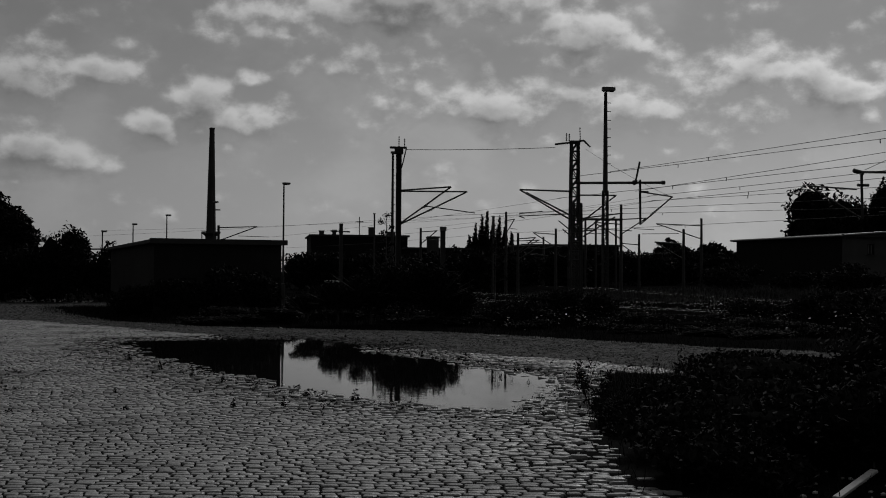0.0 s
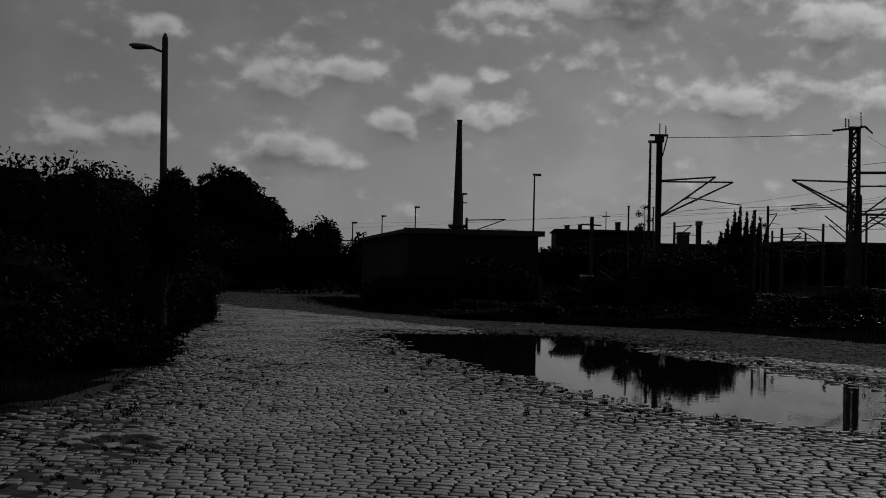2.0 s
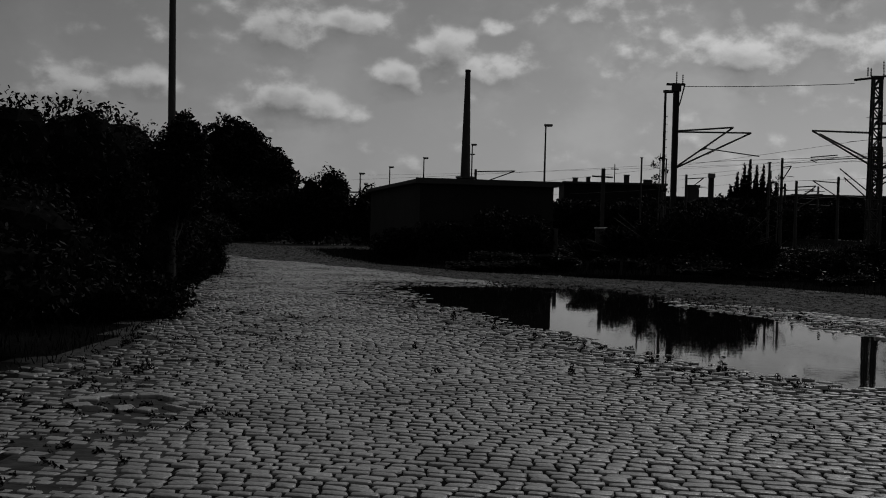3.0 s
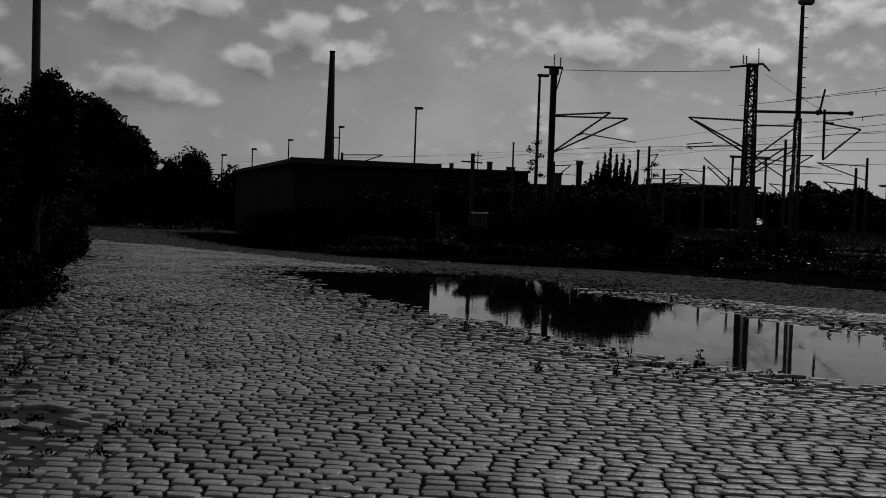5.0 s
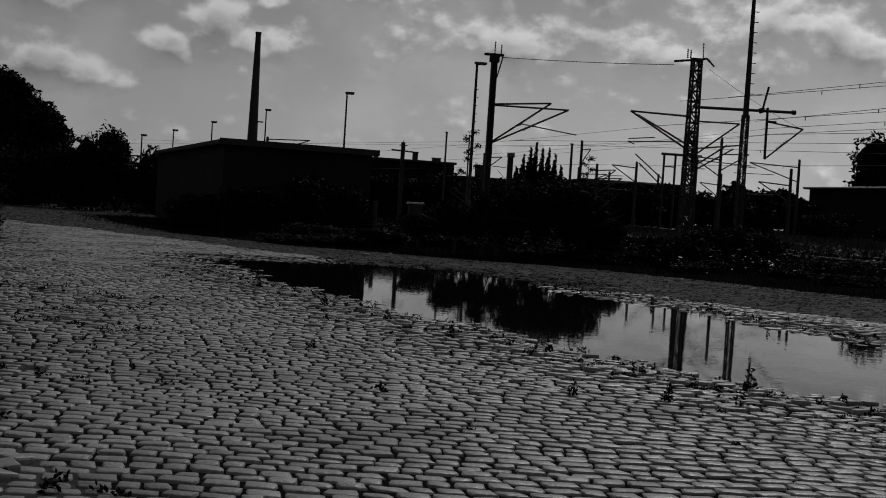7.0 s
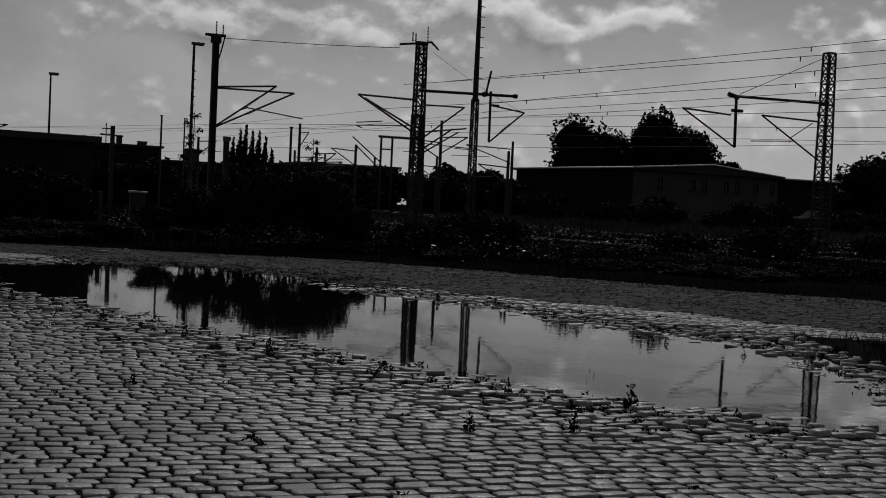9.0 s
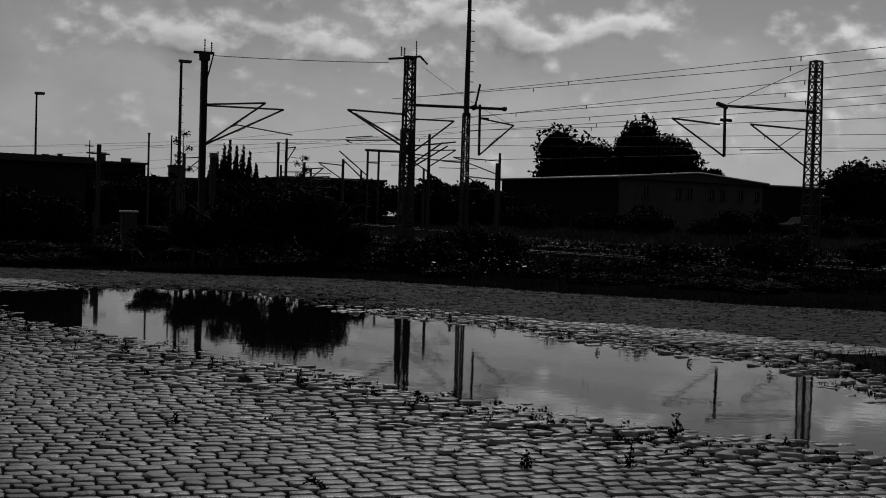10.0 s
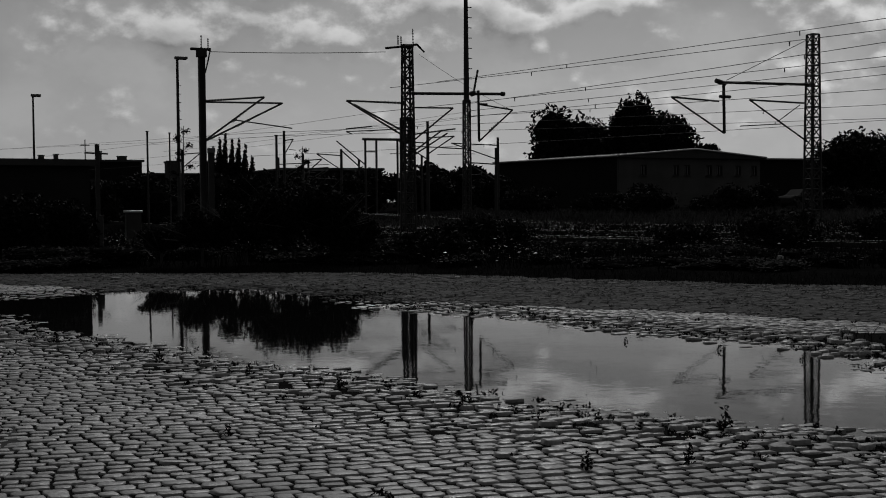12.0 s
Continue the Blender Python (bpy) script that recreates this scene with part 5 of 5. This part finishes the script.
# glossy leaf quads strewn among the sidings, glints put into their pale colour
n = 3600
xs, ys = rng.uniform(3, 38, n), rng.uniform(31, 56, n)
ok = (poly_dist(PAVED, xs, ys) > 0.4) & (wobble(xs * 0.5, ys * 0.5) > -0.1)
spot = [(x, y, z + 0.35, 0.3, 0.3, 0.3) for x, y, z in zip(xs[ok], ys[ok], land(xs[ok], ys[ok]))]
leafy = leaf_cloud(rng, spot, 0.05, 2 * len(spot), 0.5, floor=-1.0)
leafy[:, :, 2] = leafy[:, :1, 2] + 0.3 * (leafy[:, :, 2] - leafy[:, :1, 2])
leafy = leafy.reshape(-1, 3)
tagged(raw("broad_weeds", leafy.tolist(), np.arange(len(leafy)).reshape(-1, 4).tolist(), M_GLINTLEAF), "glossy weed leaves among the sidings, coloured pale as glints", "weeds", kind="stuff")

# switch cabinet and marker posts in the scrub
cx, cy = 5.6, 52.0
e = thing("trackside_cabinet", (cx, cy, gz(cx, cy)), "pale grey trackside cabinet standing in the scrub", "cabinet")
bm = bmesh.new()
box(bm, (0, 0, 0.65), (0.55, 0.4, 1.3), bevel=0.02)
part("body", bm, M_CONC, e)
bm = bmesh.new()
box(bm, (0, 0, 1.33), (0.65, 0.5, 0.08), bevel=0.015)
part("lid", bm, M_TRIM, e)
bm = bmesh.new()
box(bm, (0, -0.206, 0.65), (0.45, 0.016, 1.1))
part("door", bm, M_CONC, e)
for x, y, h in ((3.2, 42.9, 1.25),):
    e = thing("marker_post", (x, y, gz(x, y)), "short weathered post on the yard's edge", "post", "marker posts")
    bm = bmesh.new()
    box(bm, (0, 0, h / 2), (0.13, 0.13, h), bevel=0.015)
    part("shaft", bm, M_CONC, e)
    bm = bmesh.new()
    box(bm, (0, 0, h + 0.02), (0.16, 0.16, 0.05), bevel=0.01)
    part("cap", bm, M_CONC, e)

# loosened setts round a hollow near the thicket
r0 = np.random.default_rng(91)
for i in range(13):
    a = i * 0.483
    x, y = -1.75 + math.cos(a) * (0.38 + 0.1 * r0.random()), 9.35 + math.sin(a) * (0.3 + 0.12 * r0.random())
    ob = thing("loose_sett", (x, y, float(land(np.array([x]), np.array([y]))[0]) - 0.012), "loosened granite sett tilted in the broken paving", "paving stone", "loose setts", rz=r0.random() * 360)
    bm = bmesh.new()
    box(bm, (0, 0, 0), (0.15 + 0.04 * r0.random(), 0.12, 0.07), bevel=0.014)
    bmesh.ops.rotate(bm, matrix=Matrix.Rotation(r0.normal(0, 0.16), 3, "X"), verts=bm.verts)
    part("block", bm, M_SETT, ob)

# ---------------------------------------------------------------- sett paving
pavement = tagged(new("pavement"), "worn granite sett paving, uneven, silted and wet at the puddle", "paving", kind="structure")
rng = np.random.default_rng(77)
rows = []
y = -13.0
while y < 66:
    depth = rng.uniform(0.108, 0.14) * (1.0 if y < 30 else 1.2 if y < 44 else 1.3)
    x = -17 + rng.random() * 0.2
    widths = rng.uniform(0.115, 0.195, 290) * (1.0 if y < 30 else 1.2 if y < 44 else 1.3)
    xs = x + np.cumsum(widths)
    rows.append(np.stack([xs - widths / 2, np.full(290, y + depth / 2), widths, np.full(290, depth)], -1))
    y += depth
S = np.concatenate(rows)
# rows run slightly askew, bow and wander
SKEW = 0.12
bow = 0.16 * np.sin(S[:, 0] * 0.55 + 0.4) + 0.05 * np.sin(S[:, 0] * 1.7 + S[:, 1] * 0.3) + 0.02 * np.sin(S[:, 0] * 4.1 + S[:, 1] * 1.1)
sx, sy = S[:, 0], S[:, 1] + bow - SKEW * S[:, 0] + rng.normal(0, 0.006, len(S))
dp = poly_dist(PAVED, sx, sy)
dw = poly_dist(PUDDLE, sx, sy)
ok = (dp < -0.05 - 0.35 * rng.random(len(sx))) & (dw > -1.3) & (sy > -9.0)
ok &= (((sx + 1.75) / 0.5) ** 2 + ((sy - 9.35) / 0.42) ** 2) > 1.0
S, sx, sy, dw, dp = S[ok], sx[ok], sy[ok], dw[ok], dp[ok]
N = len(sx)
rough = np.exp(-((dw - 0.5) / 1.1) ** 2) + 0.6 * np.exp(-((dp + 0.5) / 0.8) ** 2)
silt = silted(sx, sy)
hw = S[:, 2] / 2 - 0.005 - 0.004 * rng.random(N) - 0.014 * rough * rng.random(N)
hd = S[:, 3] / 2 - 0.008 - 0.005 * rng.random(N) - 0.018 * rough * rng.random(N)
top = land(sx, sy) + rng.normal(0, 0.0025, N) + rough * rng.normal(0.003, 0.014, N) - silt * (0.004 + rng.normal(0.003, 0.007, N)) - dirt(sx, sy) * 0.013 * rng.random(N)
tx, ty = rng.normal(0, 0.02, N) * (1 + 1.4 * rough), rng.normal(0, 0.024, N) * (1 + 1.4 * rough) - 0.01
ang = rng.normal(0, 0.035, N) * (1 + 1.0 * rough) - SKEW
corners = np.array([(-0.93, -1), (0.0, -1.03), (0.93, -1), (1.03, 0), (0.93, 1), (0.0, 1.03), (-0.93, 1), (-1.03, 0)], float)
skew = 1 + rng.normal(0, 0.06, (N, 8, 2))
shear = rng.normal(-0.12, 0.12, N)
worn = 0.8 + 0.5 * rng.random(N)
ring = []
# foot, shoulder and top of each stone, its edges worn round, its middle a little proud
for drop, ins in ((0.045, -0.001), (0.004, 0.003), (0.0, 0.014)):
    lx = corners[None, :, 0] * skew[:, :, 0] * (hw - ins * worn)[:, None]
    ly = corners[None, :, 1] * skew[:, :, 1] * (hd - ins * worn)[:, None]
    lx = lx + ly * shear[:, None]
    z = -drop * worn[:, None] + lx * tx[:, None] + ly * ty[:, None]
    c, s = np.cos(ang)[:, None], np.sin(ang)[:, None]
    ring.append(np.stack([lx * c - ly * s, lx * s + ly * c, z], -1))
ring.append(np.stack([np.zeros(N), np.zeros(N), 0.001 + 0.002 * rng.random(N)], -1)[:, None, :])
V = np.concatenate(ring, 1)                                   # pieces x 25 corners
F = [(8 * r + i, 8 * r + (i + 1) % 8, 8 * r + 8 + (i + 1) % 8, 8 * r + 8 + i) for r in range(2) for i in range(8)]
F += [(16 + i, 16 + (i + 1) % 8, 24) for i in range(8)]
# those the camera passes nearest are pieces of their own
close = np.argsort(np.hypot(sx - 1.2, (sy - 10.2) * 1.6))[:290]
chosen = np.zeros(N, bool)
chosen[close] = True
far = (sy > 24) | (sy < 4)
plain = [(i, (i + 1) % 8, 8 + (i + 1) % 8, 8 + i) for i in range(8)] + [(8 + i, 8 + (i + 1) % 8, 16) for i in range(8)]
for name, rest, stone_mat, label, use, quads in (
        ("setts", np.where(~chosen & (silt < 0.5) & ~far)[0], M_SETT, "worn granite setts laid in rows", list(range(25)), F),
        ("setts", np.where(~chosen & (silt < 0.5) & far)[0], M_SETT, "worn granite setts laid in rows along the lane", [*range(8, 16), *range(16, 25)], plain),
        ("silted_setts", np.where(~chosen & (silt >= 0.5))[0], M_SILTED, "granite setts dulled by dried silt", [*range(8), *range(16, 25)], plain)):
    W = V[rest][:, use] + np.stack([sx, sy, top], -1)[rest][:, None, :]
    start = (np.arange(len(rest)) * len(use))[:, None, None]
    four = [q for q in quads if len(q) == 4]
    faces = (np.array(four)[None] + start).reshape(-1, 4).tolist() + (np.array(quads[len(four):])[None] + start).reshape(-1, 3).tolist()
    tagged(raw(name, W.reshape(-1, 3).tolist(), faces, stone_mat, pavement, smooth=True), label, kind="stuff")
shapes = []
for k in range(24):
    me = bpy.data.meshes.new("sett")
    me.from_pydata(V[close[k]].tolist(), [], F)
    me.polygons.foreach_set("use_smooth", [True] * len(me.polygons))
    me.materials.append(M_SETT)
    shapes.append((me, hw[close[k]], hd[close[k]]))
for k, i in enumerate(close):
    me, w0, d0 = shapes[k % 24]
    ob = new("sett", me)
    ob.parent = pavement
    ob.matrix_world = Matrix.Translation((sx[i], sy[i], top[i])) @ Matrix.Diagonal((hw[i] / w0, hd[i] / d0, 1, 1))
